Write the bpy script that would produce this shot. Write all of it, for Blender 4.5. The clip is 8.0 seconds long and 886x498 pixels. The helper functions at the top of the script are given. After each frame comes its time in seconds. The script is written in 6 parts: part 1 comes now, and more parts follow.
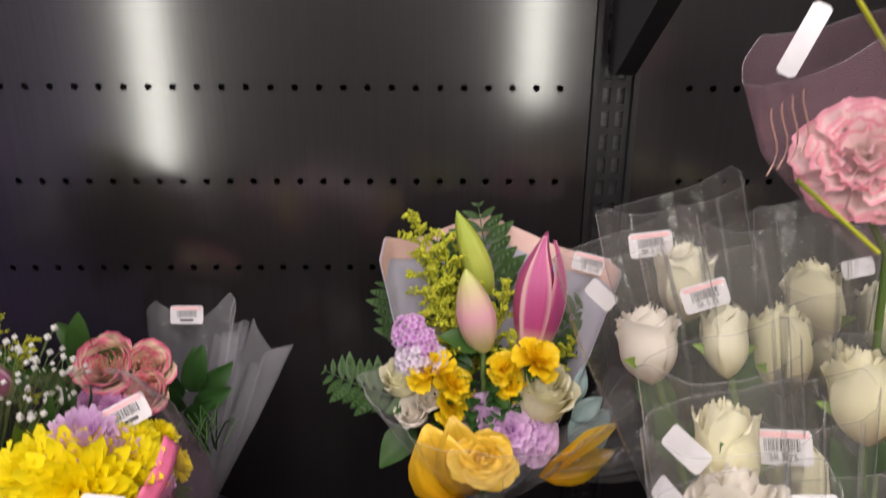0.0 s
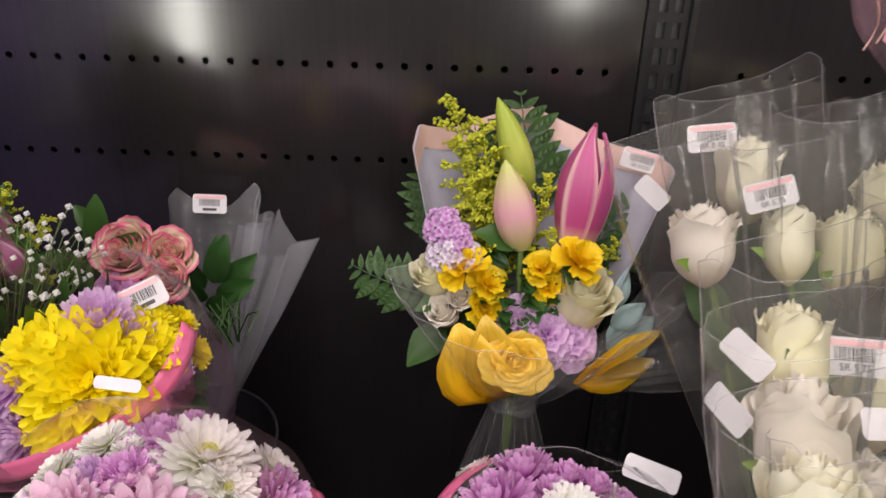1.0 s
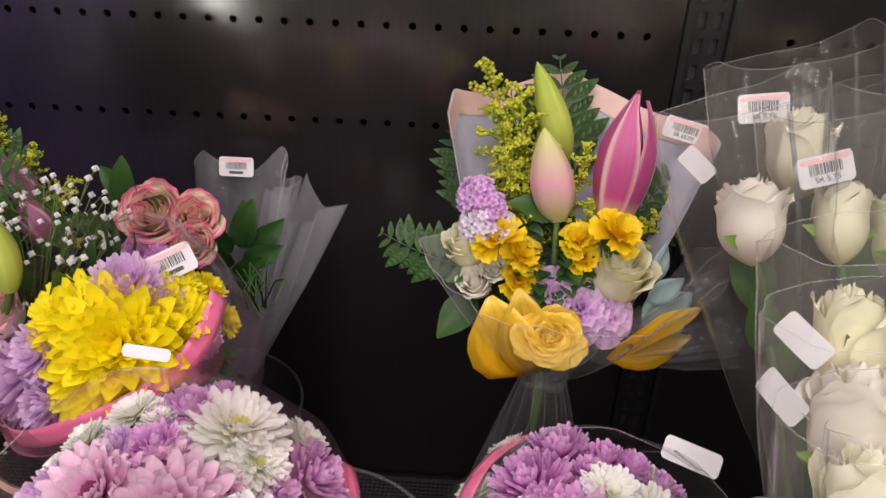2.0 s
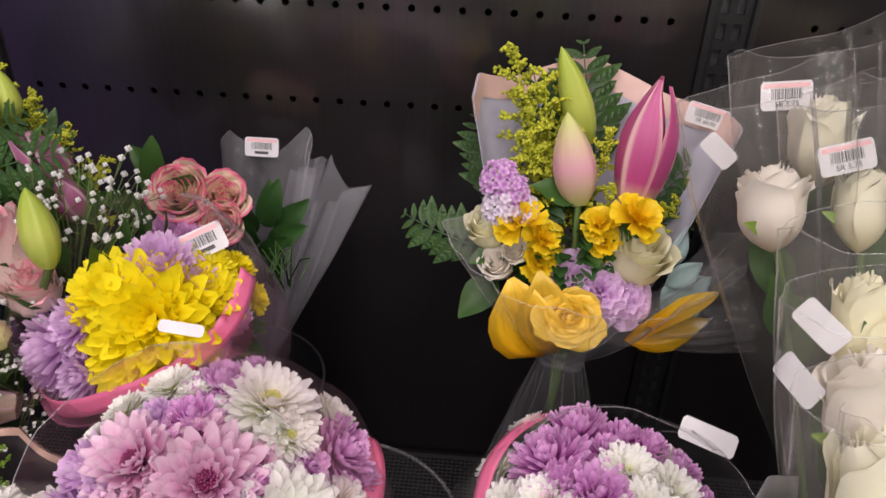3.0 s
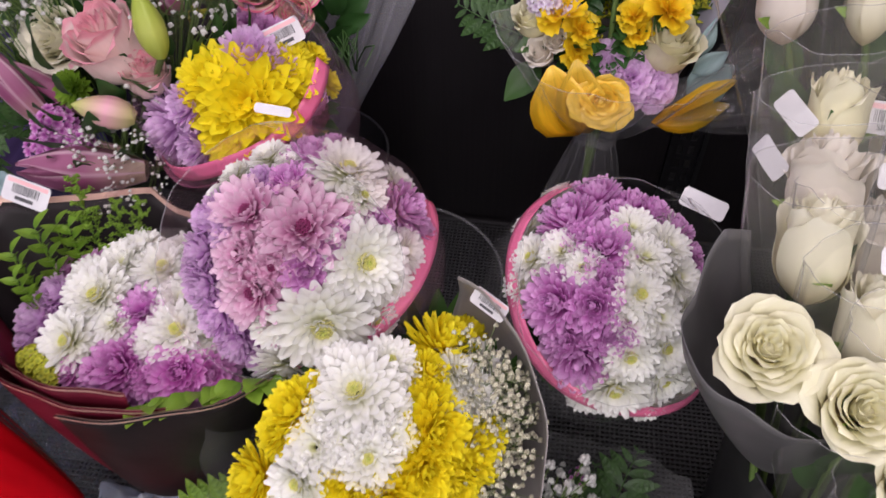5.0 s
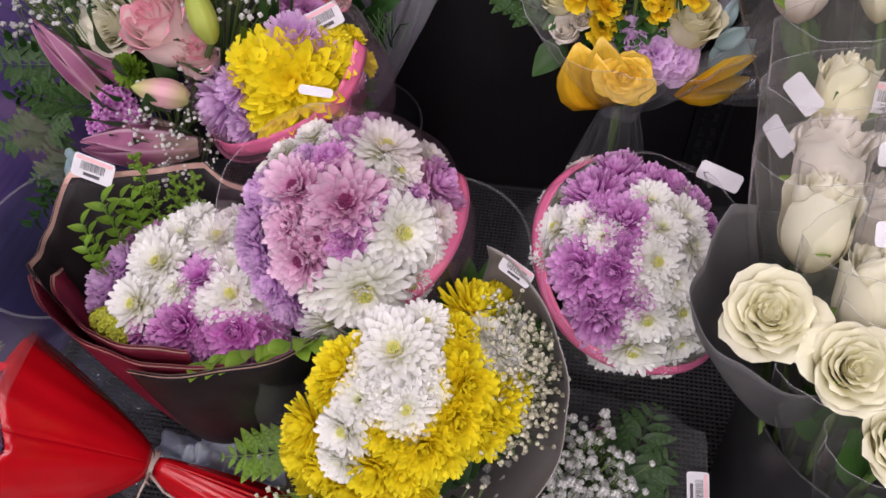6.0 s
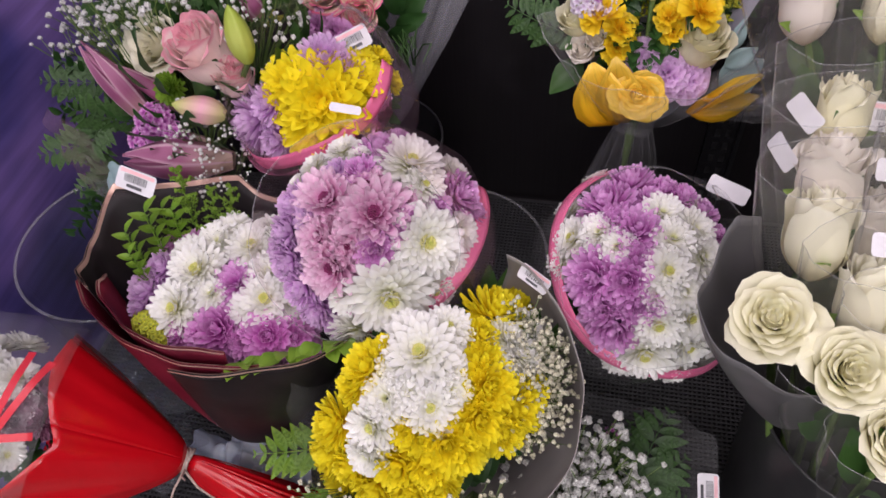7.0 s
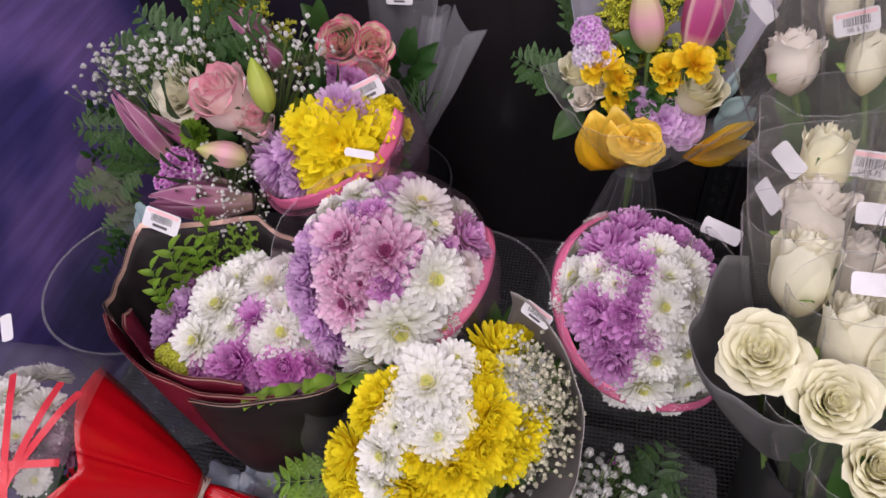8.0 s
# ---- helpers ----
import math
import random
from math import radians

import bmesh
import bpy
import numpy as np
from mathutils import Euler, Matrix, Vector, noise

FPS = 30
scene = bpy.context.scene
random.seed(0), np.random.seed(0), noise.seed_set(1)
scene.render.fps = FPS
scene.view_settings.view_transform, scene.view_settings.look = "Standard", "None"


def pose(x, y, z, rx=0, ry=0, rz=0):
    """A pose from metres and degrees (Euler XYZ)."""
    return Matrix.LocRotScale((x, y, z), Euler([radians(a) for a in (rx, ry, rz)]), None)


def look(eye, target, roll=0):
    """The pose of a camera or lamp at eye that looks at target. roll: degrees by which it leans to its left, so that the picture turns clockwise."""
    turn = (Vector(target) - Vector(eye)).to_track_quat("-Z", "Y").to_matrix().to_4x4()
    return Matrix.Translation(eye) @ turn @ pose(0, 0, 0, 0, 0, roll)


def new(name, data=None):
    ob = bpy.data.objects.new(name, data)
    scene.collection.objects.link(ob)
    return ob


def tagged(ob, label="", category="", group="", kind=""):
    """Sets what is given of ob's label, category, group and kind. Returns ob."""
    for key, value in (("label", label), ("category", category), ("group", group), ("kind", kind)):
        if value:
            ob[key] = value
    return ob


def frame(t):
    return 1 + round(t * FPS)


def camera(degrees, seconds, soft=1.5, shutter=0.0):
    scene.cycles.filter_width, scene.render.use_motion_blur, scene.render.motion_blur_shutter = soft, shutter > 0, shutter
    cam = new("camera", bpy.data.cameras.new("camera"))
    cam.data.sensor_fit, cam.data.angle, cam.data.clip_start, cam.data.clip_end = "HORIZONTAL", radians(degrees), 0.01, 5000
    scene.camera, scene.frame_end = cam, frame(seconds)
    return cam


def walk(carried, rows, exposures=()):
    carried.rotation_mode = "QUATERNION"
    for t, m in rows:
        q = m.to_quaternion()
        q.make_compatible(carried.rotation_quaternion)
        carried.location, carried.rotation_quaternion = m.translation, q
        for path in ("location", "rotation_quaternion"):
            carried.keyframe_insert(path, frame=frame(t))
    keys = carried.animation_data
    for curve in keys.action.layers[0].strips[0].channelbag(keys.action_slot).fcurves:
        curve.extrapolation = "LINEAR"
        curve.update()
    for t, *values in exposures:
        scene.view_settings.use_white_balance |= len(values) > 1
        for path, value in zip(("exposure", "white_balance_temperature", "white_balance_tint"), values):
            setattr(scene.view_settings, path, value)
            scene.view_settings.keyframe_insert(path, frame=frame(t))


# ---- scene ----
cam = camera(60.7, 8.0, 1.5, 0.5)
PATH = [
    (0, (0.161, -0.792, 1.118), (0.204, 1.081, 0.418), 0.4),
    (0.5, (0.166, -0.775, 1.09), (0.168, 1.047, 0.266), 1.1),
    (1, (0.156, -0.757, 1.08), (0.126, 1.027, 0.177), 1.5),
    (1.5, (0.147, -0.737, 1.074), (0.095, 1.018, 0.116), 1.8),
    (3, (0.135, -0.749, 1.084), (0.031, 0.957, 0.045), 2.1),
    (3.5, (0.131, -0.758, 1.086), (0.014, 0.92, 0.003), 2.1),
    (4, (0.136, -0.778, 1.095), (-0.001, 0.823, -0.095), 1.7),
    (4.2, (0.138, -0.789, 1.101), (-0.004, 0.741, -0.179), 1.7),
    (4.5, (0.144, -0.808, 1.118), (-0.022, 0.623, -0.269), 1.1),
    (5, (0.154, -0.829, 1.153), (-0.061, 0.488, -0.336), -1.0),
    (6.5, (0.16, -0.866, 1.208), (-0.152, 0.35, -0.35), -4.9),
    (7, (0.16, -0.88, 1.222), (-0.172, 0.361, -0.31), -5.2),
    (7.5, (0.165, -0.892, 1.238), (-0.189, 0.381, -0.263), -5.6),
    (8, (0.169, -0.905, 1.249), (-0.201, 0.409, -0.212), -5.5),
]
walk(cam, [(t, look(eye, target, roll)) for t, eye, target, roll in PATH], [(0, 0.0, 6800, 4), (3.5, -0.08, 6650, 7), (4.5, -0.16, 6350, 10), (8, -0.17, 6300, 12)])

# ---- world, lamps, exposure ----
world = bpy.data.worlds.new("shop_air")
scene.world = world
world.use_nodes = True
world.node_tree.nodes["Background"].inputs[0].default_value = (0.75, 0.8, 1.0, 1)
world.node_tree.nodes["Background"].inputs[1].default_value = 0.10


def area_lamp(name, eye, target, sx, sy, watts, colour):
    data = bpy.data.lights.new(name, "AREA")
    data.shape, data.size, data.size_y, data.energy, data.color = "RECTANGLE", sx, sy, watts, colour
    ob = new(name, data)
    ob.matrix_world = look(eye, target)
    return ob


area_lamp("canopy_lamp", (0.1, -0.50, 1.93), (0.1, -0.42, 0.5), 1.7, 0.30, 12.5, (1.0, 0.86, 0.91))
# Unseen soft fill from the front, added to open up the gaps between petals.
area_lamp("front_fill", (0.05, -2.1, 2.45), (0.0, -0.4, 0.6), 2.6, 1.3, 41, (1.0, 0.86, 0.91))

# Added, unseen fill: lights the floor and wall that the black panels mirror.
area_lamp("panel_reflection_fill", (0.0, -3.4, 2.96), (0.0, -3.4, 0.0), 3.0, 0.5, 7, (1.0, 0.93, 0.92))

# ---- materials ----
MATS = {}


def material(name, rough=0.5, metal=0.0):
    m = bpy.data.materials.new(name)
    m.use_nodes = True
    MATS[name] = m
    n, l = m.node_tree.nodes, m.node_tree.links
    b = n["Principled BSDF"]
    b.inputs["Roughness"].default_value = rough
    b.inputs["Metallic"].default_value = metal
    return m, n, l, b


def noise_tex(n, l, scale, detail=3.0, stretch=None, coord="Object"):
    tc = n.new("ShaderNodeTexCoord")
    t = n.new("ShaderNodeTexNoise")
    t.inputs["Scale"].default_value = scale
    t.inputs["Detail"].default_value = detail
    if stretch:
        mp = n.new("ShaderNodeMapping")
        mp.inputs["Scale"].default_value = stretch
        l.new(tc.outputs[coord], mp.inputs["Vector"])
        l.new(mp.outputs[0], t.inputs["Vector"])
    else:
        l.new(tc.outputs[coord], t.inputs["Vector"])
    return t


def ramp(n, l, source, stops):
    r = n.new("ShaderNodeValToRGB")
    e = r.color_ramp.elements
    while len(e) < len(stops):
        e.new(0.5)
    for el, (pos, col) in zip(e, stops):
        el.position, el.color = pos, (*col, 1)
    l.new(source, r.inputs[0])
    return r


def bump(n, l, b, source, strength, distance):
    bp = n.new("ShaderNodeBump")
    bp.inputs["Strength"].default_value = strength
    bp.inputs["Distance"].default_value = distance
    l.new(source, bp.inputs["Height"])
    l.new(bp.outputs[0], b.inputs["Normal"])


def spotted(name, c1, c2, scale, rough=0.5, metal=0.0, bumps=0.0, stretch=None, dist=0.001):
    m, n, l, b = material(name, rough, metal)
    t = noise_tex(n, l, scale, 4, stretch)
    r = ramp(n, l, t.outputs[0], [(0.3, c1), (0.7, c2)])
    l.new(r.outputs[0], b.inputs["Base Color"])
    if bumps:
        bump(n, l, b, t.outputs[0], bumps, dist)
    return m


def petal(name, base, mid, tip, rough=0.55, thin=0.16, streak=0.12, at=0.45, rib=None):
    """Petal or leaf: pigment runs from base to tip, with fine veins along it and a slight change from flower to flower."""
    m, n, l, b = material(name, rough)
    uv = n.new("ShaderNodeUVMap")
    sep = n.new("ShaderNodeSeparateXYZ")
    l.new(uv.outputs[0], sep.inputs[0])
    r = ramp(n, l, sep.outputs[1], [(0.05, base), (at, mid), (0.95, tip)])
    mp = n.new("ShaderNodeMapping")
    mp.inputs["Scale"].default_value = (9, 0.8, 1)
    l.new(uv.outputs[0], mp.inputs["Vector"])
    vein = n.new("ShaderNodeTexNoise")
    vein.inputs["Scale"].default_value = 1.6
    vein.inputs["Detail"].default_value = 3
    l.new(mp.outputs[0], vein.inputs["Vector"])
    blot = noise_tex(n, l, 60, 2)
    rnd = n.new("ShaderNodeObjectInfo")
    geo = n.new("ShaderNodeNewGeometry")
    add = n.new("ShaderNodeMath")
    add.operation = "ADD"
    l.new(rnd.outputs["Random"], add.inputs[0])
    l.new(geo.outputs["Random Per Island"], add.inputs[1])
    val = n.new("ShaderNodeMapRange")
    val.inputs["From Max"].default_value = 2.0
    val.inputs["To Min"].default_value = 1 - 1.3 * streak
    val.inputs["To Max"].default_value = 1 + 0.9 * streak
    l.new(add.outputs[0], val.inputs[0])
    val2 = n.new("ShaderNodeMapRange")
    val2.inputs["To Min"].default_value = 1 - streak * 1.6
    val2.inputs["To Max"].default_value = 1 + streak * 1.2
    l.new(vein.outputs[0], val2.inputs[0])
    mul = n.new("ShaderNodeMath")
    mul.operation = "MULTIPLY"
    l.new(val.outputs[0], mul.inputs[0])
    l.new(val2.outputs[0], mul.inputs[1])
    if rib:
        off = n.new("ShaderNodeMath")
        off.operation = "SUBTRACT"
        off.inputs[1].default_value = 0.5
        l.new(sep.outputs[0], off.inputs[0])
        ab = n.new("ShaderNodeMath")
        ab.operation = "ABSOLUTE"
        l.new(off.outputs[0], ab.inputs[0])
        rr = ramp(n, l, ab.outputs[0], [(0.02, (1, 1, 1)), (0.07, (0, 0, 0)), (0.40, (0, 0, 0)), (0.49, (0.8, 0.8, 0.8))])
        mx = n.new("ShaderNodeMixRGB")
        mx.inputs[2].default_value = (*rib, 1)
        l.new(rr.outputs[0], mx.inputs[0])
        l.new(r.outputs[0], mx.inputs[1])
        r = mx
    hsv = n.new("ShaderNodeHueSaturation")
    l.new(mul.outputs[0], hsv.inputs["Value"])
    hue = n.new("ShaderNodeMapRange")
    hue.inputs["To Min"].default_value = 0.49
    hue.inputs["To Max"].default_value = 0.51
    l.new(blot.outputs[0], hue.inputs[0])
    l.new(hue.outputs[0], hsv.inputs["Hue"])
    l.new(r.outputs[0], hsv.inputs["Color"])
    l.new(hsv.outputs[0], b.inputs["Base Color"])
    bump(n, l, b, vein.outputs[0], 0.25, 0.0006)
    tr = n.new("ShaderNodeBsdfTranslucent")
    l.new(hsv.outputs[0], tr.inputs[0])
    mix = n.new("ShaderNodeMixShader")
    mix.inputs[0].default_value = thin
    l.new(b.outputs[0], mix.inputs[1])
    l.new(tr.outputs[0], mix.inputs[2])
    l.new(mix.outputs[0], n["Material Output"].inputs[0])
    return m


def film(name, tint=(0.995, 0.995, 0.995), milky=0.05, rough=0.08, crease=0.35, scale=26.0, milk=(0.8, 0.8, 0.82), gloss=1.0):
    """Clear wrapping film: lets light through, shines where it creases, slightly milky."""
    m, n, l, b = material(name)
    n.remove(b)
    t1 = noise_tex(n, l, scale, 3, (1, 1, 0.35))
    t2 = n.new("ShaderNodeTexNoise")
    t2.inputs["Scale"].default_value = 7
    tc = n.new("ShaderNodeTexCoord")
    l.new(tc.outputs["Object"], t2.inputs["Vector"])
    bp = n.new("ShaderNodeBump")
    bp.inputs["Strength"].default_value = crease
    bp.inputs["Distance"].default_value = 0.006
    l.new(t1.outputs[0], bp.inputs["Height"])
    clear = n.new("ShaderNodeBsdfTransparent")
    clear.inputs[0].default_value = (*tint, 1)
    gl = n.new("ShaderNodeBsdfGlossy")
    gl.inputs["Roughness"].default_value = rough
    l.new(bp.outputs[0], gl.inputs["Normal"])
    df = n.new("ShaderNodeBsdfDiffuse")
    df.inputs[0].default_value = (*milk, 1)
    mk = n.new("ShaderNodeMapRange")
    mk.inputs["From Min"].default_value = 0.3
    mk.inputs["From Max"].default_value = 0.7
    mk.inputs["To Min"].default_value = milky * 0.4
    mk.inputs["To Max"].default_value = milky * 1.8
    l.new(t2.outputs[0], mk.inputs[0])
    m1 = n.new("ShaderNodeMixShader")
    l.new(mk.outputs[0], m1.inputs[0])
    l.new(clear.outputs[0], m1.inputs[1])
    l.new(df.outputs[0], m1.inputs[2])
    fr = n.new("ShaderNodeLayerWeight")
    fr.inputs["Blend"].default_value = 0.5
    l.new(bp.outputs[0], fr.inputs["Normal"])
    pw = n.new("ShaderNodeMath")
    pw.operation = "POWER"
    pw.inputs[1].default_value = 3.5
    l.new(fr.outputs["Facing"], pw.inputs[0])
    sc = n.new("ShaderNodeMapRange")
    sc.inputs["To Min"].default_value = 0.025 * gloss
    sc.inputs["To Max"].default_value = 0.36 * gloss
    l.new(pw.outputs[0], sc.inputs[0])
    m2 = n.new("ShaderNodeMixShader")
    l.new(sc.outputs[0], m2.inputs[0])
    l.new(m1.outputs[0], m2.inputs[1])
    l.new(gl.outputs[0], m2.inputs[2])
    l.new(m2.outputs[0], n["Material Output"].inputs[0])
    return m


def brushed(name, c1, c2, rough, aniso):
    m, n, l, b = material(name, rough, 0.5)
    t = noise_tex(n, l, 40, 5, (6, 6, 0.12))
    r = ramp(n, l, t.outputs[0], [(0.3, c1), (0.7, c2)])
    l.new(r.outputs[0], b.inputs["Base Color"])
    smudge = noise_tex(n, l, 5, 4)
    mr = n.new("ShaderNodeMapRange")
    mr.inputs["To Min"].default_value = rough * 0.75
    mr.inputs["To Max"].default_value = rough * 1.3
    l.new(smudge.outputs[0], mr.inputs[0])
    l.new(mr.outputs[0], b.inputs["Roughness"])
    b.inputs["Anisotropic"].default_value = aniso
    bump(n, l, b, t.outputs[0], 0.012, 0.0004)
    return m


PANEL = brushed("black_brushed_steel", (0.021, 0.018, 0.020), (0.027, 0.023, 0.026), 0.36, 0.0)
_b = PANEL.node_tree.nodes["Principled BSDF"]
_b.inputs["Coat Weight"].default_value = 0.9
_b.inputs["Coat Roughness"].default_value = 0.145
_b.inputs["Coat IOR"].default_value = 2.0
UPRIGHT = spotted("black_powder_coat", (0.012, 0.012, 0.013), (0.022, 0.022, 0.024), 300, 0.38, 0.0, 0.08)
SLOTGREY = spotted("worn_grey_steel", (0.12, 0.12, 0.125), (0.22, 0.22, 0.23), 120, 0.35, 0.6)
VOID = spotted("soot_black", (0.004, 0.004, 0.004), (0.008, 0.008, 0.008), 50, 0.8)
DECK = spotted("black_deck_steel", (0.028, 0.026, 0.028), (0.040, 0.038, 0.041), 40, 0.5, 0.0, 0.05)
MATBLACK = spotted("black_rubber_mesh", (0.030, 0.030, 0.031), (0.048, 0.048, 0.050), 200, 0.55)


def streaked_panel(name):
    """Purple plastic: navy and violet clouds paint a blurred reflection under fine level streaks."""
    m, n, l, b = material(name, 0.32)
    cloud = noise_tex(n, l, 3.2, 3, (1, 1, 1.4))
    r = ramp(n, l, cloud.outputs[0], [(0.34, (0.03, 0.03, 0.12)), (0.52, (0.09, 0.075, 0.28)), (0.72, (0.30, 0.19, 0.54))])
    streak = noise_tex(n, l, 26, 4, (1, 0.22, 2.6))
    mr = n.new("ShaderNodeMapRange")
    mr.inputs["From Min"].default_value, mr.inputs["From Max"].default_value = 0.3, 0.7
    mr.inputs["To Min"].default_value, mr.inputs["To Max"].default_value = 0.78, 1.28
    l.new(streak.outputs[0], mr.inputs[0])
    hsv = n.new("ShaderNodeHueSaturation")
    l.new(mr.outputs[0], hsv.inputs["Value"])
    l.new(r.outputs[0], hsv.inputs["Color"])
    l.new(hsv.outputs[0], b.inputs["Base Color"])
    bump(n, l, b, streak.outputs[0], 0.12, 0.001)
    return m


SIDE = streaked_panel("indigo_end_panel")
FLOOR = spotted("grey_floor_tile", (0.20, 0.19, 0.18), (0.26, 0.25, 0.24), 6, 0.4)
# Light enough for the unseen shop walls to bounce fill onto flowers and panels.
SHOPWALL = spotted("unseen_shop_wall", (0.36, 0.34, 0.36), (0.42, 0.40, 0.42), 3, 0.8)
LED = material("led_tube")[0]
_b = LED.node_tree.nodes["Principled BSDF"]
_b.inputs["Base Color"].default_value = (0.9, 0.9, 0.9, 1)
_b.inputs["Emission Color"].default_value = (1, 0.97, 0.95, 1)
_b.inputs["Emission Strength"].default_value = 14

WHITE = petal("white_petal", (0.76, 0.78, 0.40), (0.90, 0.90, 0.79), (0.91, 0.91, 0.88), thin=0.26, streak=0.02)
PURPLE = petal("purple_petal", (0.36, 0.05, 0.34), (0.67, 0.20, 0.60), (0.87, 0.52, 0.84), thin=0.30)
MAGENTA = petal("magenta_petal", (0.42, 0.03, 0.34), (0.72, 0.16, 0.62), (0.90, 0.50, 0.84), thin=0.30)
PINK = petal("mauve_pink_petal", (0.20, 0.015, 0.09), (0.72, 0.30, 0.54), (0.93, 0.70, 0.83), thin=0.26)
LAVENDER = petal("lavender_petal", (0.52, 0.18, 0.56), (0.72, 0.38, 0.75), (0.88, 0.64, 0.90), thin=0.34)
PALE = petal("pale_lilac_petal", (0.50, 0.36, 0.52), (0.72, 0.62, 0.76), (0.84, 0.79, 0.86))
YELLOW = petal("yellow_petal", (0.94, 0.66, 0.004), (0.97, 0.80, 0.008), (0.97, 0.86, 0.022), thin=0.22, streak=0.07)
CREAM = petal("cream_rose_petal", (0.88, 0.66, 0.40), (0.88, 0.84, 0.56), (0.90, 0.88, 0.66), 0.5, 0.30, 0.04, 0.5)
BLUSHWHITE = petal("pinkish_white_petal", (0.86, 0.70, 0.52), (0.90, 0.84, 0.74), (0.92, 0.88, 0.80), 0.5, 0.30, 0.04, 0.5)
IVORY = petal("ivory_rose_petal", (0.82, 0.72, 0.42), (0.90, 0.87, 0.66), (0.92, 0.90, 0.74), 0.5, 0.30, 0.04, 0.5)
BLUSH = petal("blush_rose_petal", (0.78, 0.66, 0.50), (0.84, 0.55, 0.56), (0.84, 0.30, 0.42), 0.5, 0.3, 0.08)
PINKROSE = petal("pale_pink_petal", (0.93, 0.80, 0.70), (0.95, 0.74, 0.72), (0.90, 0.42, 0.50), 0.5, 0.28, 0.08, 0.88)
TWOTONE = petal("cream_and_pink_petal", (0.76, 0.68, 0.40), (0.90, 0.70, 0.55), (0.84, 0.18, 0.32), 0.5, 0.25, 0.07, 0.90)
GOLD = petal("golden_petal", (0.80, 0.46, 0.01), (0.90, 0.60, 0.012), (0.93, 0.70, 0.02), 0.5, 0.3)
LILYPINK = petal("pink_lily_tepal", (0.74, 0.70, 0.46), (0.52, 0.07, 0.24), (0.58, 0.11, 0.30), 0.4, 0.2, rib=(0.80, 0.52, 0.50), at=0.26)
LILYDUSK = petal("dusky_lily_tepal", (0.44, 0.32, 0.24), (0.34, 0.09, 0.20), (0.42, 0.16, 0.28), 0.45, 0.2, rib=(0.62, 0.40, 0.48))
BUDBLUSH = petal("blush_lily_bud", (0.60, 0.58, 0.24), (0.84, 0.44, 0.52), (0.62, 0.68, 0.20), 0.4, 0.2, 0.07)
BUDGREEN = petal("green_lily_bud", (0.42, 0.50, 0.08), (0.55, 0.62, 0.12), (0.40, 0.52, 0.06), 0.4, 0.2, 0.07)
LEAF = petal("leaf_green", (0.03, 0.08, 0.015), (0.046, 0.118, 0.022), (0.06, 0.145, 0.03), 0.45, 0.25)
DARKLEAF = petal("dark_leaf", (0.02, 0.06, 0.012), (0.028, 0.085, 0.018), (0.035, 0.10, 0.022), 0.42, 0.15)
LIME = petal("lime_leaf", (0.12, 0.26, 0.02), (0.20, 0.36, 0.03), (0.24, 0.40, 0.04), 0.45, 0.25)
FERN = petal("fern_green", (0.035, 0.085, 0.022), (0.055, 0.125, 0.030), (0.07, 0.155, 0.04), 0.5, 0.25)
EUCA = petal("blue_grey_leaf", (0.28, 0.42, 0.42), (0.36, 0.52, 0.52), (0.40, 0.56, 0.56), 0.5, 0.15)
SOLID = petal("goldenrod_bloom", (0.24, 0.30, 0.02), (0.46, 0.50, 0.035), (0.62, 0.63, 0.045), 0.7, 0.1)
STEM = petal("stem_green", (0.10, 0.17, 0.04), (0.13, 0.21, 0.05), (0.16, 0.25, 0.06), 0.5, 0.05)
GYPS = petal("white_gypsophila", (0.80, 0.80, 0.70), (0.90, 0.90, 0.86), (0.92, 0.92, 0.90), 0.7, 0.35)
DRIED = petal("dry_statice", (0.42, 0.42, 0.24), (0.70, 0.67, 0.48), (0.80, 0.78, 0.64), 0.8, 0.2)
EYE_GREEN = petal("green_flower_eye", (0.52, 0.58, 0.10), (0.72, 0.70, 0.22), (0.80, 0.76, 0.34), 0.7, 0.05)
EYE_WINE = petal("wine_flower_heart", (0.16, 0.02, 0.08), (0.26, 0.03, 0.13), (0.34, 0.06, 0.18), 0.7, 0.05)
ORANGE = petal("printed_orange_sheet", (0.90, 0.42, 0.008), (0.93, 0.54, 0.02), (0.95, 0.64, 0.07), 0.35, 0.18, 0.30)

CLEAR = film("clear_film", milky=0.05)
SLEEVE = film("rose_sleeve_film", (0.995, 0.995, 0.99), 0.032, 0.14, 0.45, 30, (0.84, 0.83, 0.78))
SILVER = film("silver_streaked_film", (0.88, 0.88, 0.89), 0.13, 0.20, 0.7, 60, (0.62, 0.62, 0.66))
PINKFILM = film("rosy_film", (0.985, 0.95, 0.97), 0.07, 0.12, 0.4, 24, (0.85, 0.55, 0.66))
ROSYFILM = film("deep_rosy_film", (0.96, 0.80, 0.87), 0.28, 0.15, 0.4, 24, (0.80, 0.30, 0.48))
SCRAP = film("crumpled_film", (0.94, 0.95, 0.97), 0.08, 0.10, 0.6, 40, (0.70, 0.74, 0.82), 1.6)
LILAC_PAPER = spotted("lilac_paper", (0.42, 0.42, 0.52), (0.50, 0.50, 0.60), 60, 0.6)
PEACH = spotted("peach_paper_edge", (0.66, 0.44, 0.38), (0.72, 0.50, 0.44), 60, 0.45)
BLACKPAPER = spotted("black_paper", (0.010, 0.008, 0.009), (0.022, 0.017, 0.018), 30, 0.46, 0.0, 0.15, None, 0.003)
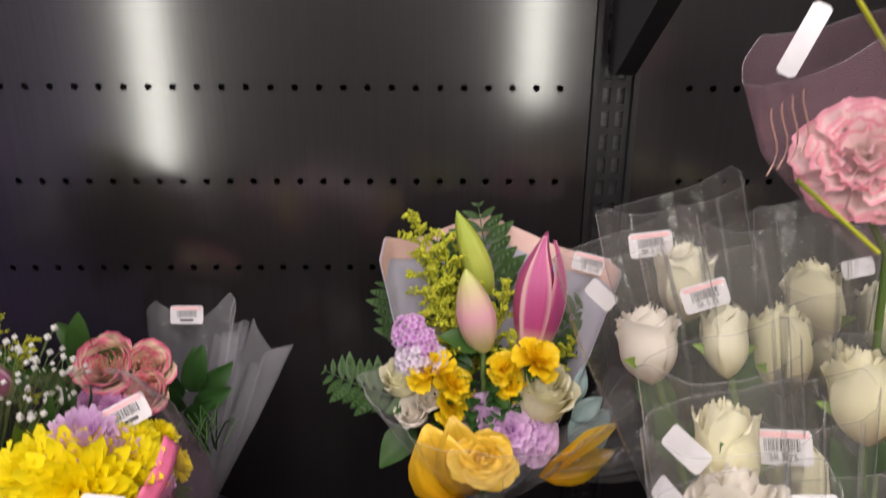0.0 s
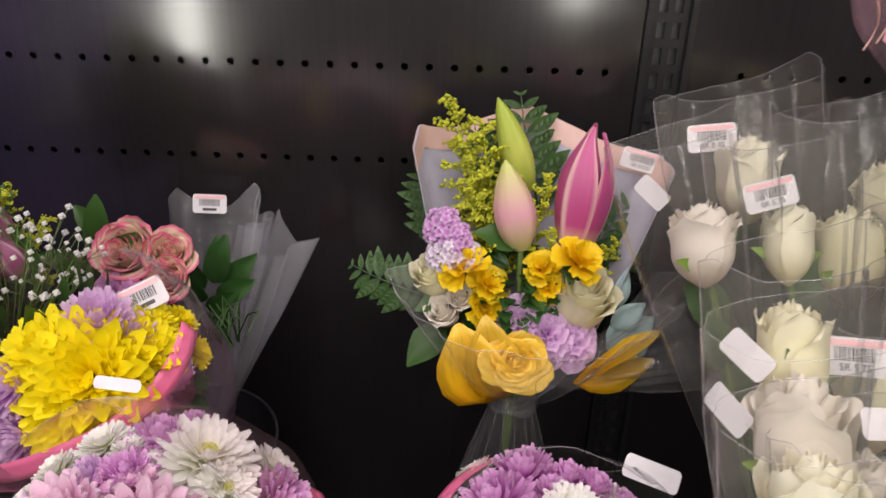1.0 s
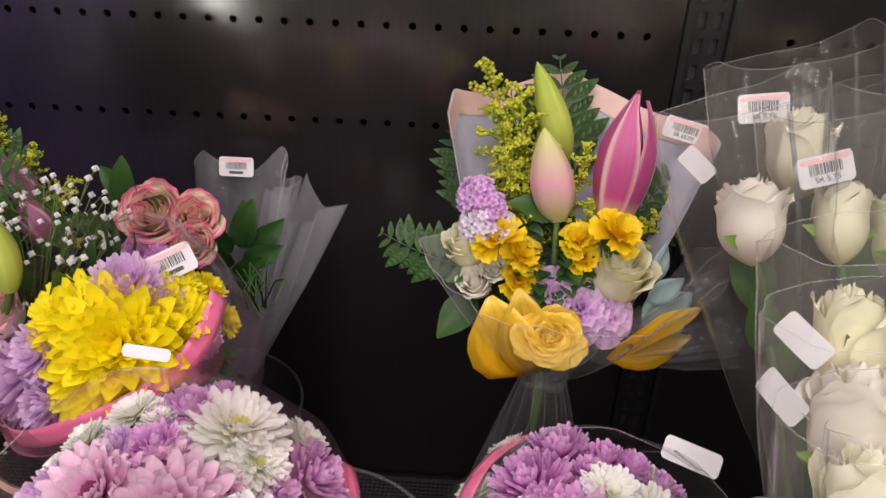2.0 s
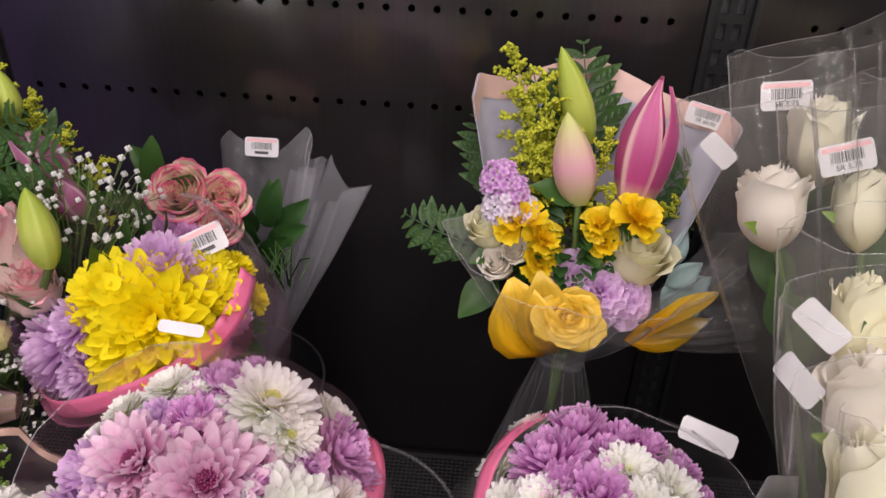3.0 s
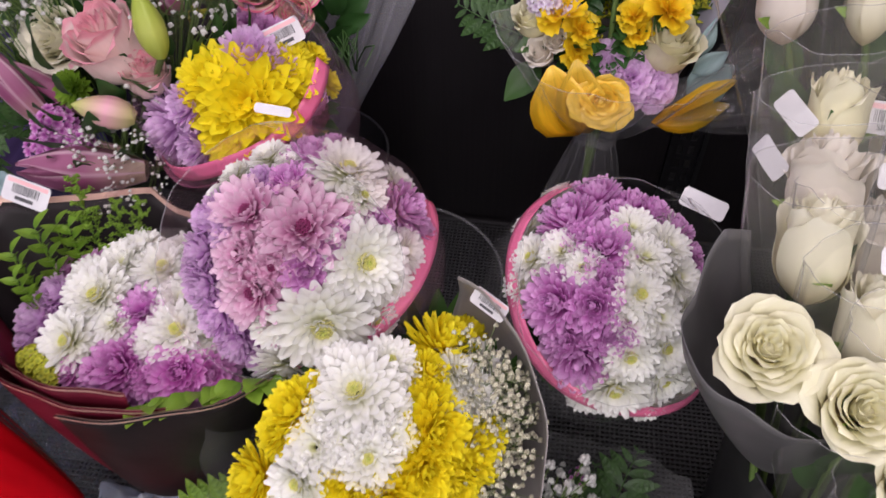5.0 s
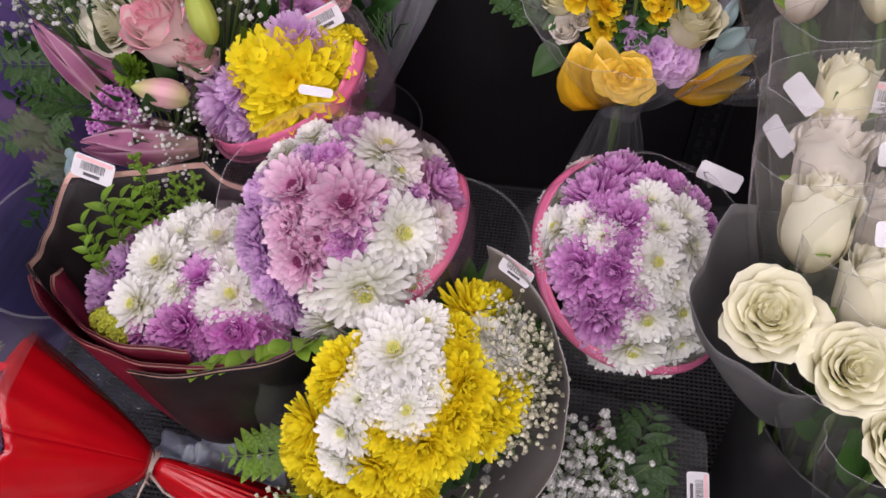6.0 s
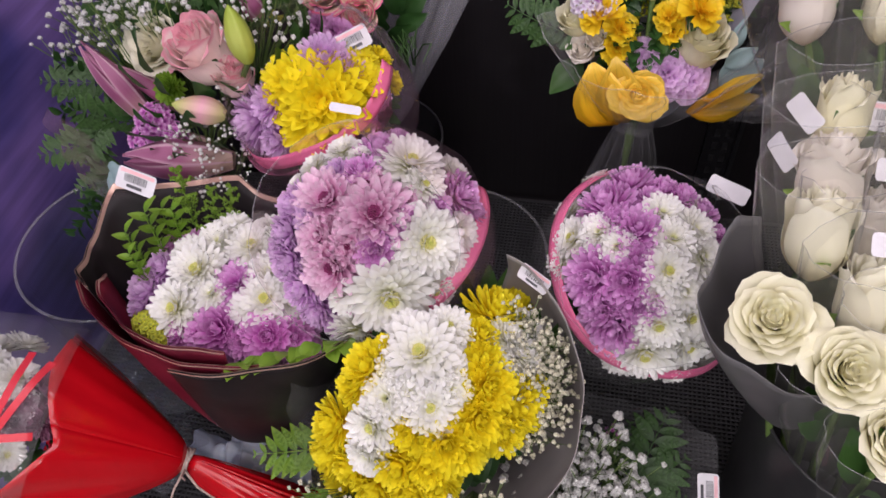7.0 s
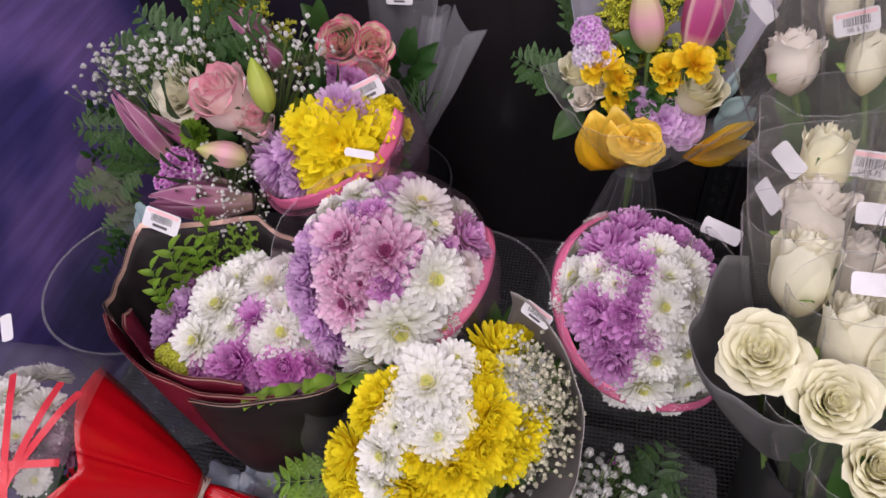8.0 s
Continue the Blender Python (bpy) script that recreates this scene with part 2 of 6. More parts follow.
BURGUNDY = spotted("burgundy_paper", (0.085, 0.006, 0.016), (0.15, 0.012, 0.028), 14, 0.45, 0.0, 0.15, None, 0.003)
COPPER = spotted("rose_gold_edge", (0.58, 0.36, 0.30), (0.70, 0.46, 0.38), 80, 0.3, 0.4)
for paper in (BLACKPAPER, BURGUNDY):
    paper.node_tree.nodes["Principled BSDF"].inputs["Specular IOR Level"].default_value = 0.22
GREYPAPER = spotted("taupe_grey_paper", (0.27, 0.25, 0.245), (0.36, 0.335, 0.32), 18, 0.4, 0.0, 0.15, None, 0.003)
CHARCOAL = spotted("charcoal_paper", (0.075, 0.073, 0.075), (0.11, 0.107, 0.11), 18, 0.42, 0.0, 0.2, None, 0.003)
RED = spotted("red_wrap", (0.42, 0.002, 0.007), (0.60, 0.004, 0.011), 9, 0.20, 0.0, 0.8, (1, 1, 0.3), 0.008)
REDLINE = spotted("red_print", (0.62, 0.03, 0.05), (0.74, 0.05, 0.07), 40, 0.35)
RIBBON = spotted("pink_ribbon", (0.78, 0.14, 0.30), (0.88, 0.22, 0.41), 30, 0.35, 0.0, 0.2)
BLUEWRAP = spotted("pale_blue_film_scrap", (0.56, 0.64, 0.80), (0.80, 0.84, 0.90), 40, 0.3, 0.0, 0.4)
TWINE = spotted("pale_twine", (0.34, 0.26, 0.22), (0.46, 0.36, 0.31), 400, 0.8, 0.0, 0.3)
STICK = spotted("label_white", (0.66, 0.65, 0.67), (0.72, 0.71, 0.73), 90, 0.45)
STICKPINK = spotted("label_pink_print", (0.80, 0.42, 0.44), (0.84, 0.52, 0.54), 90, 0.5)
INK = spotted("label_ink", (0.05, 0.05, 0.055), (0.09, 0.09, 0.095), 200, 0.6)
# Pale milky film: puts highlights on film edges, creases and bucket rims by colour.
EDGE = film("pale_edge_glint", (0.95, 0.95, 0.95), 0.10, 0.18, 0.2, 40, (0.80, 0.80, 0.81))
VASE = film("clear_bucket_plastic", (0.93, 0.95, 0.96), 0.03, 0.05, 0.05, 5)
BLACKPLASTIC = spotted("black_bucket_plastic", (0.020, 0.020, 0.021), (0.032, 0.032, 0.033), 80, 0.35)

# ---- building blocks ----
W = {}
RNG = random.Random(7)
UP = Vector((0, 0, 1))


class Geo:
    """Collects vertices, faces and a (across, along) coordinate for each vertex."""

    def __init__(self):
        self.v, self.f, self.t = [], [], []

    def grid(self, fn, nu, nv):
        o = len(self.v)
        for j in range(nv + 1):
            for i in range(nu + 1):
                self.v.append(tuple(fn(i / nu, j / nv)))
                self.t.append((i / nu, j / nv))
        for j in range(nv):
            for i in range(nu):
                a = o + j * (nu + 1) + i
                self.f.append((a, a + 1, a + nu + 2, a + nu + 1))

    def tube(self, pts, r0, r1=None, n=6):
        r1 = r0 if r1 is None else r1
        pts = [Vector(p) for p in pts]
        k = len(pts) - 1

        def at(u, v):
            i = min(int(round(v * k)), k)
            d = (pts[min(i + 1, k)] - pts[max(i - 1, 0)]).normalized()
            m = facing(pts[i], d)
            a, r = u * math.tau, r0 + (r1 - r0) * v
            return m @ Vector((math.cos(a) * r, math.sin(a) * r, 0))
        self.grid(at, n, k)

    def ball(self, c, r, along=0.6):
        o = len(self.v)
        for d in ((1, 0, 0), (-1, 0, 0), (0, 1, 0), (0, -1, 0), (0, 0, 1), (0, 0, -1)):
            self.v.append((c[0] + r * d[0], c[1] + r * d[1], c[2] + r * d[2]))
            self.t.append((0.5, along))
        for a, b, c2 in ((0, 2, 4), (2, 1, 4), (1, 3, 4), (3, 0, 4), (2, 0, 5), (1, 2, 5), (3, 1, 5), (0, 3, 5)):
            self.f.append((o + a, o + b, o + c2))

    def box(self, lo, hi):
        o = len(self.v)
        for z in (lo[2], hi[2]):
            for x, y in ((lo[0], lo[1]), (hi[0], lo[1]), (hi[0], hi[1]), (lo[0], hi[1])):
                self.v.append((x, y, z))
                self.t.append((0.5, 0.5))
        for q in ((3, 2, 1, 0), (4, 5, 6, 7), (0, 1, 5, 4), (1, 2, 6, 5), (2, 3, 7, 6), (3, 0, 4, 7)):
            self.f.append(tuple(o + i for i in q))

    def mesh(self, name, mat=None, smooth=True):
        me = bpy.data.meshes.new(name)
        me.from_pydata(self.v, [], self.f)
        uv = me.uv_layers.new(name="UVMap")
        li = np.zeros(len(me.loops), dtype=np.int32)
        me.loops.foreach_get("vertex_index", li)
        uv.data.foreach_set("uv", np.array(self.t, dtype=np.float32)[li].ravel())
        if smooth:
            me.polygons.foreach_set("use_smooth", [True] * len(me.polygons))
        me.update()
        if mat:
            me.materials.append(mat)
        return me


def facing(p, z, hint=None, spin=0.0):
    """A pose at p with its Z along z and its Y near hint."""
    z = Vector(z).normalized()
    hint = Vector(hint) if hint is not None else UP
    x = hint.cross(z)
    if x.length < 1e-3:
        x = Vector((1, 0, 0)).cross(z)
        if x.length < 1e-3:
            x = Vector((0, 1, 0)).cross(z)
    x.normalize()
    y = z.cross(x)
    m = Matrix((x, y, z)).transposed().to_4x4()
    m.translation = Vector(p)
    return m @ Matrix.Rotation(spin, 4, "Z")


def upfacing(p, z):
    """A pose at p with its Z along z, its X as near to the world's X as can be: so Y points back or up."""
    z = Vector(z).normalized()
    x = Vector((1, 0, 0))
    x = (x - z * x.dot(z)).normalized()
    y = z.cross(x)
    m = Matrix((x, y, z)).transposed().to_4x4()
    m.translation = Vector(p)
    return m


def scaled(m, s):
    return m @ Matrix.Scale(s, 4)


def thing(name, base, label, category, group="", kind=""):
    e = new(name)
    e.empty_display_size = 0.02
    e.matrix_basis = Matrix.Translation(base)
    W[e] = Matrix.Translation(base)
    return tagged(e, label, category, group, kind)


def part(name, me, parent, m=None, label=""):
    m = Matrix() if m is None else m
    ob = new(name, me)
    ob.parent = parent
    ob.matrix_basis = W[parent].inverted() @ m
    W[ob] = m
    return tagged(ob, label)


def solid(ob, thick):
    s = ob.modifiers.new("thickness", "SOLIDIFY")
    s.thickness = thick
    s.offset = 0
    return ob


def structure(name, geo, mat, label, smooth=False):
    ob = new(name, geo.mesh(name, mat, smooth))
    W[ob] = Matrix()
    return tagged(ob, label, name.split("_")[0], kind="structure")


# ---- flowers and leaves, each about one unit in radius or length ----
CACHE = {}


def add_petal(g, m, length, width, cup, lift, curl=0.0, nu=2, nv=4, blunt=0.68, base=0.25, tip=0.58):
    """A petal that grows along local X and lifts in Z; cup bends its sides up, lift arches it, curl turns its tip."""
    def at(u, v):
        a = u * 2 - 1
        w = width * (base + (1 - base) * math.sin(min(1, v / blunt) * math.pi / 2))
        if v > blunt:
            w *= math.sqrt(max(0.0, 1 - (1 - tip * tip) * ((v - blunt) / (1 - blunt)) ** 2.2))
        z = lift * math.sin(v * 1.5) * length + cup * a * a * width + curl * v ** 3 * length
        return m @ Vector((v * length, a * w, z))
    g.grid(at, nu, nv)


def mum(kind, seed, mat):
    """A chrysanthemum: rings of narrow round-tipped petals, flat outside and upright towards the middle; the pompon's petals turn in."""
    key = ("mum", kind, seed, mat.name)
    if key in CACHE:
        return CACHE[key]
    r = random.Random(seed)
    g = Geo()
    if kind == "daisy":
        rings = [(21, 1.0, 0, 0.118), (21, 0.99, 7, 0.118), (20, 0.94, 15, 0.112), (19, 0.85, 24, 0.105), (17, 0.73, 34, 0.095), (15, 0.58, 46, 0.085), (12, 0.42, 60, 0.07)]
        root, curl, cup, blunt, tip = 0.09, (-0.02, 0.10), 0.35, 0.74, 0.42
    elif kind == "quill":
        rings = [(17, 1.0, 2, 0.135), (17, 0.97, 12, 0.13), (16, 0.90, 23, 0.125), (15, 0.80, 35, 0.115), (13, 0.67, 47, 0.105), (10, 0.54, 58, 0.09)]
        root, curl, cup, blunt, tip = 0.07, (0.02, 0.16), 0.55, 0.66, 0.30
    else:
        rings = [(20, 1.0, -6, 0.125), (20, 0.98, 7, 0.125), (19, 0.94, 20, 0.12), (18, 0.88, 33, 0.115), (16, 0.80, 46, 0.11), (13, 0.72, 58, 0.10), (10, 0.63, 69, 0.09), (7, 0.55, 80, 0.08)]
        root, curl, cup, blunt, tip = 0.04, (0.08, 0.24), 0.50, 0.72, 0.40
    for k, (n, length, tilt, width) in enumerate(rings):
        for i in range(n):
            a = math.tau * (i + 0.5 * (k % 2) + r.uniform(-0.22, 0.22)) / n
            el = radians(tilt + r.uniform(-5, 5))
            ln = length * r.uniform(0.88, 1.07)
            m = Matrix.Rotation(a, 4, "Z") @ Matrix.Translation((root, 0, 0.045 * k)) @ Matrix.Rotation(-el, 4, "Y") @ Matrix.Rotation(r.uniform(-0.22, 0.22), 4, "X")
            add_petal(g, m, ln * (1 - root), width * r.uniform(0.88, 1.12), cup, r.uniform(0.0, 0.09), r.uniform(*curl), 2, 6, blunt, 0.42, tip)
    CACHE[key] = g.mesh("mum_bloom", mat)
    return CACHE[key]


def eye_mesh(mat):
    key = ("eye", mat.name)
    if key not in CACHE:
        g = Geo()
        r = random.Random(3)
        for i in range(70):
            d = math.sqrt(i / 70) * 0.22
            a = i * 2.399
            g.ball((d * math.cos(a), d * math.sin(a), 0.36 + 0.14 * (1 - (d / 0.22) ** 2) + r.uniform(-0.02, 0.02)), 0.034, d / 0.22)
        CACHE[key] = g.mesh("flower_eye", mat)
    return CACHE[key]


def rose(seed, mat, openness=0.5, ruffle=0.03, n=23, core=1):
    """A rose: a tight spiral in the middle, then broad round petals that lap over each other; an egg when closed, turned back when open.
    Gives the mesh of the spiral and one mesh for each outer petal."""
    key = ("rose", seed, mat.name, openness, ruffle, n)
    if key in CACHE:
        return CACHE[key]
    r = random.Random(seed)
    deep = 1.0 - 0.35 * openness
    heart_geo, out = Geo(), []
    heart_geo.grid(lambda u, v: Vector((0.30 * math.sin(math.pi * v) * math.cos(u * math.tau), 0.30 * math.sin(math.pi * v) * math.sin(u * math.tau), 0.05 - 0.42 * math.cos(math.pi * v))), 10, 6)
    for i in range(n):
        f = i / (n - 1)
        th = i * 2.25 + r.uniform(-0.25, 0.25)
        belly = 0.045 + (0.715 + 0.10 * openness) * f ** 1.02
        shut = belly * (0.60 + 0.25 * f)
        wide = belly + (0.09 + 0.24 * f) * (0.4 + 0.8 * openness)
        top = shut + (wide - shut) * min(1.0, openness * 1.15)
        height = 0.86 - (0.08 + 0.60 * openness) * f ** 1.5 + r.uniform(-0.04, 0.04)
        half = 2.1 - 0.95 * f
        back = (0.06 + 0.26 * openness) * max(0, f - 0.2) * r.uniform(0.5, 1.4)
        ph, skew = r.uniform(0, 6), r.uniform(-0.12, 0.12)

        def at(u, v, th=th, belly=belly, top=top, height=height, half=half, back=back, ph=ph, f=f, skew=skew):
            a = u * 2 - 1
            taper = 1.0 if v < 0.4 else math.sqrt(1 - 0.90 * ((v - 0.4) / 0.6) ** 2.2)
            ang = th + a * half * (0.6 + 0.4 * math.sin(min(1.0, v * 1.3) * 1.57)) * taper
            rise = math.sin(min(1.0, v / 0.58) * 1.57) ** 0.9
            fold = max(0.0, (v - 0.45) / 0.55)
            rad = 0.03 + (belly - 0.03) * rise + (top - belly) * fold ** 1.4 + back * max(0.0, v - 0.72) ** 1.2 * 5.0
            rad += 0.05 * f * a * a * v
            z = -deep + (height + deep) * (0.35 * math.sin(v * 1.5) + 0.65 * (1 - math.cos(v * 1.6))) - (0.05 + 0.08 * f) * a * a * v * v + skew * a * v - back * max(0.0, v - 0.8) * 2.6
            roll = max(0.0, (v - 0.70) / 0.30)
            rad += (0.045 + 0.05 * f) * roll ** 1.5 * min(1.0, 0.25 + 1.4 * openness)
            z -= (0.015 + 0.03 * f) * roll ** 2.2
            rad += ruffle * v * v * math.sin(4 * a + ph)
            z += ruffle * v * v * math.sin(5 * a + ph * 2)
            return Vector((rad * math.cos(ang), rad * math.sin(ang), z))
        if i < core:
            heart_geo.grid(at, 9, 12)
        else:
            g = Geo()
            g.grid(at, 9, 13)
            out.append(g.mesh("petal", mat))
    CACHE[key] = (heart_geo.mesh("rose_heart", mat), out)
    return CACHE[key]


def put_rose(name, parent, m, shape, label=""):
    b = part(name, shape[0], parent, m, label)
    for me in shape[1]:
        part("petal", me, b, m)
    return b


def frilled(seed, mat, rings=((9, 1.0, 4), (9, 0.95, 20), (8, 0.86, 36), (7, 0.76, 52), (6, 0.66, 68), (4, 0.58, 82)), width=0.42, frill=0.07, apart=0):
    """A carnation or freesia: fan-shaped petals with a waved rim."""
    key = ("frilled", seed, mat.name, len(rings), width, apart)
    if key in CACHE:
        return CACHE[key]
    r = random.Random(seed)
    g, single = Geo(), []
    for k, (n, length, tilt) in enumerate(rings):
        for i in range(n):
            a = math.tau * (i + 0.5 * (k % 2) + r.uniform(-0.25, 0.25)) / n
            m = Matrix.Rotation(a, 4, "Z") @ Matrix.Translation((0.03, 0, 0.04 * k)) @ Matrix.Rotation(-radians(tilt + r.uniform(-9, 9)), 4, "Y") @ Matrix.Rotation(r.uniform(-0.4, 0.4), 4, "X")
            ph = r.uniform(0, 6)
            ln = length * r.uniform(0.9, 1.08)

            def at(u, v, m=m, ph=ph, ln=ln):
                b = u * 2 - 1
                w = width * (0.12 + 0.88 * v ** 0.8)
                x = ln * v * (1 - 0.16 * b * b * v)
                z = 0.25 * b * b * w * v + frill * v * v * math.sin(6.5 * b + ph) + 0.05 * v * math.sin(13 * b + 2 * ph) * v - 0.10 * v ** 3
                return m @ Vector((x, b * w, z))
            if k < apart:
                h = Geo()
                h.grid(at, 9, 5)
                single.append(h.mesh("petal", mat))
            else:
                g.grid(at, 9, 5)
    core = g.mesh("frilled_bloom", mat)
    CACHE[key] = (core, single) if apart else core
    return CACHE[key]


def bud(mat, seed=1, fat=0.24, split=0.0):
    """A lily bud along Z from 0 to 1: three ribs, pointed tip; split opens the tip a little."""
    key = ("bud", mat.name, seed, fat, split)
    if key in CACHE:
        return CACHE[key]
    g = Geo()

    def at(u, v):
        a = u * math.tau
        prof = math.sin(math.pi * min(1, 0.05 + v * 0.95) ** 0.82) ** 0.75 if v < 0.995 else 0.02
        lobe = 1 + 0.10 * math.cos(3 * a) + 0.035 * math.cos(6 * a + 1) - 0.10 * max(0, math.cos(3 * a)) ** 14
        return Vector((fat * prof * lobe * math.cos(a) + 0.05 * v * v, fat * prof * lobe * math.sin(a), v))
    g.grid(at, 30, 14)
    if split:
        for k in range(3):
            m = Matrix.Rotation(k * math.tau / 3 - 0.5 * math.pi, 4, "Z")

            def tep(u, v, m=m, k=k):
                a = u * 2 - 1
                rad = fat * (0.35 + 1.0 * math.sin(math.pi * min(1, v * 0.86 + 0.05)) ** 0.9) * (1.06 if k % 2 else 1.0) * (1 - 0.80 * v ** 7) + split * max(0, v - 0.8) * 1.1
                ang = a * 1.12 * (1 - 0.72 * v ** 4)
                ridge = 0.025 * math.exp(-(a * 5) ** 2)
                return m @ Vector(((rad + ridge) * math.cos(ang), (rad + ridge) * math.sin(ang), v * (1.04 - 0.03 * k)))
            g.grid(tep, 14, 12)
    CACHE[key] = g.mesh("lily_bud", mat)
    return CACHE[key]


def cluster(seed, mat, n=46):
    """A round head of small four-petalled florets."""
    key = ("cluster", seed, mat.name, n)
    if key in CACHE:
        return CACHE[key]
    r = random.Random(seed)
    g = Geo()
    for i in range(n):
        z = 1 - 1.35 * (i + 0.5) / n
        a = i * 2.399
        s = math.sqrt(max(0, 1 - z * z))
        d = Vector((s * math.cos(a), s * math.sin(a), z))
        m = facing(d * r.uniform(0.74, 0.92), d + Vector((r.uniform(-.3, .3), r.uniform(-.3, .3), 0.2)), None, r.uniform(0, 6))
        for k in range(5):
            add_petal(g, m @ Matrix.Rotation(k * math.tau / 5, 4, "Z"), 0.26, 0.12, 0.3, 0.15, 0.1, 2, 2, 0.7, 0.4)
    CACHE[key] = g.mesh("floret_head", mat)
    return CACHE[key]


def leaf_into(g, m, length, width, bend=0.25, fold=0.25, wave=0.0):
    def at(u, v):
        a = u * 2 - 1
        w = width * math.sin(math.pi * (v ** 0.8) * 0.97 + 0.03) ** 0.9
        return m @ Vector((a * w, fold * abs(a) * w - bend * length * v * v + wave * math.sin(9 * v) * width * a, v * length))
    g.grid(at, 4, 6)


def leaf_mesh(seed, mat, slim=0.22, bend=0.2):
    key = ("leaf", seed, mat.name, slim, bend)
    if key not in CACHE:
        g = Geo()
        leaf_into(g, Matrix(), 1.0, slim, bend, 0.3, 0.12)
        CACHE[key] = g.mesh("leaf_blade", mat)
    return CACHE[key]


def fern_mesh(seed, mat, n=11, spread=0.36):
    """A frond along Z: pairs of toothed leaflets that shorten towards the tip."""
    key = ("fern", seed, mat.name, n)
    if key in CACHE:
        return CACHE[key]
    r = random.Random(seed)
    g = Geo()
    curve = [(0.06 * math.sin(2 * t), -0.16 * t * t, t) for t in [i / 10 for i in range(11)]]
    g.tube(curve, 0.012, 0.004, 5)
    for i in range(n):
        t = 0.10 + 0.88 * i / (n - 1)
        p = Vector((0.06 * math.sin(2 * t), -0.16 * t * t, t))
        ln = spread * (math.sin(math.pi * (0.18 + 0.80 * t)) ** 0.8) * r.uniform(0.85, 1.1)
        for side in (-1, 1):
            d = Vector((side, r.uniform(-0.25, 0.1), 0.55))
            m = facing(p, d, (0, 1, 0))
            leaf_into(g, m, ln, ln * 0.19, 0.2, 0.2)
            for k in range(4):
                q = m @ Vector((0, 0, ln * (0.22 + 0.17 * k)))
                for s2 in (-1, 1):
                    m2 = facing(q, d.normalized() * 0.8 + Vector((0, 0, 0.75 * s2)), (0, 1, 0))
                    leaf_into(g, m2, ln * (0.24 - 0.04 * k), ln * 0.06, 0.1, 0.2)
    CACHE[key] = g.mesh("fern_frond", mat)
    return CACHE[key]


def sprig_mesh(seed, mat_stem, leaflet_slim=0.32):
    """A leafy twig along Z with alternate small round leaves."""
    key = ("sprig", seed, mat_stem.name)
    if key in CACHE:
        return CACHE[key]
    r = random.Random(seed)
    g = Geo()
    g.tube([(0, 0, 0), (0.02, 0, 0.5), (0, 0.03, 1)], 0.014, 0.006, 5)
    for i in range(15):
        t = 0.1 + 0.9 * i / 14
        a = i * 2.1
        d = Vector((math.cos(a), math.sin(a) * 0.6, 0.7))
        leaf_into(g, facing((0, 0, t), d, UP), 0.24 * r.uniform(0.8, 1.2), 0.24 * leaflet_slim, 0.2, 0.3)
    CACHE[key] = g.mesh("leafy_twig", mat_stem)
    return CACHE[key]


def plume_mesh(seed, mat):
    """Goldenrod: arching side twigs set with tiny blooms."""
    key = ("plume", seed, mat.name)
    if key in CACHE:
        return CACHE[key]
    r = random.Random(seed)
    g = Geo()
    g.tube([(0, 0, 0), (0.02, -0.01, 0.5), (-0.02, 0.0, 1.0)], 0.012, 0.004, 4)
    for i in range(17):
        t = 0.2 + 0.8 * i / 16
        a = i * 2.399
        ln = 0.30 * (1.12 - t) ** 0.7 * r.uniform(0.8, 1.2)
        d = Vector((math.cos(a), math.sin(a), 0.75)).normalized()
        p0 = Vector((0, 0, t))
        tip = p0 + d * ln + Vector((0, 0, -0.05 * ln))
        mid = p0 + d * ln * 0.5 + Vector((0, 0, 0.12 * ln))
        g.tube([p0, mid, tip], 0.006, 0.003, 4)
        for k in range(26):
            f = (k + 1) / 26
            q = (p0.lerp(mid, f * 2) if f < 0.5 else mid.lerp(tip, f * 2 - 1))
            q = q + Vector((r.uniform(-1, 1), r.uniform(-1, 1), r.uniform(0, 1.2))) * 0.026
            g.ball(q, r.uniform(0.010, 0.017), r.uniform(0.3, 1))
    CACHE[key] = g.mesh("goldenrod_plume", mat)
    return CACHE[key]


def spray_meshes(seed, n=30, size=0.032, spread=0.42):
    """Baby's breath: forking hair-thin stems and a mesh of small double blooms."""
    key = ("spray", seed, n, size)
    if key in CACHE:
        return CACHE[key]
    r = random.Random(seed)
    gs, gb = Geo(), Geo()
    for i in range(n):
        a = r.uniform(0, math.tau)
        d = spread * math.sqrt(r.random())
        fork = Vector((math.cos(a) * d * 0.45, math.sin(a) * d * 0.45, r.uniform(0.40, 0.6)))
        tip = Vector((math.cos(a) * d, math.sin(a) * d, r.uniform(0.72, 1.05)))
        gs.tube([(0, 0, 0), fork * 0.6, fork, tip], 0.006, 0.0035, 4)
        for k in range(3):
            q = tip + Vector((r.uniform(-1, 1), r.uniform(-1, 1), r.uniform(-1, 0.7))) * 0.13 * (k > 0)
            if k:
                gs.tube([fork.lerp(tip, 0.7), q], 0.0035, 0.003, 3)
            s = size * r.uniform(0.6, 1.15)
            gb.ball(q, s * 0.72, 0.9)
            for j in range(7):
                z = 1 - 1.5 * (j + 0.5) / 7
                b = j * 2.399
                w = math.sqrt(max(0, 1 - z * z))
                dd = Vector((w * math.cos(b), w * math.sin(b), z))
                gb.ball(q + dd * s * 0.5, s * 0.5, 0.6 + 0.05 * j)
    CACHE[key] = (gs.mesh("spray_stalk", STEM), gb.mesh("spray_blooms", GYPS))
    return CACHE[key]


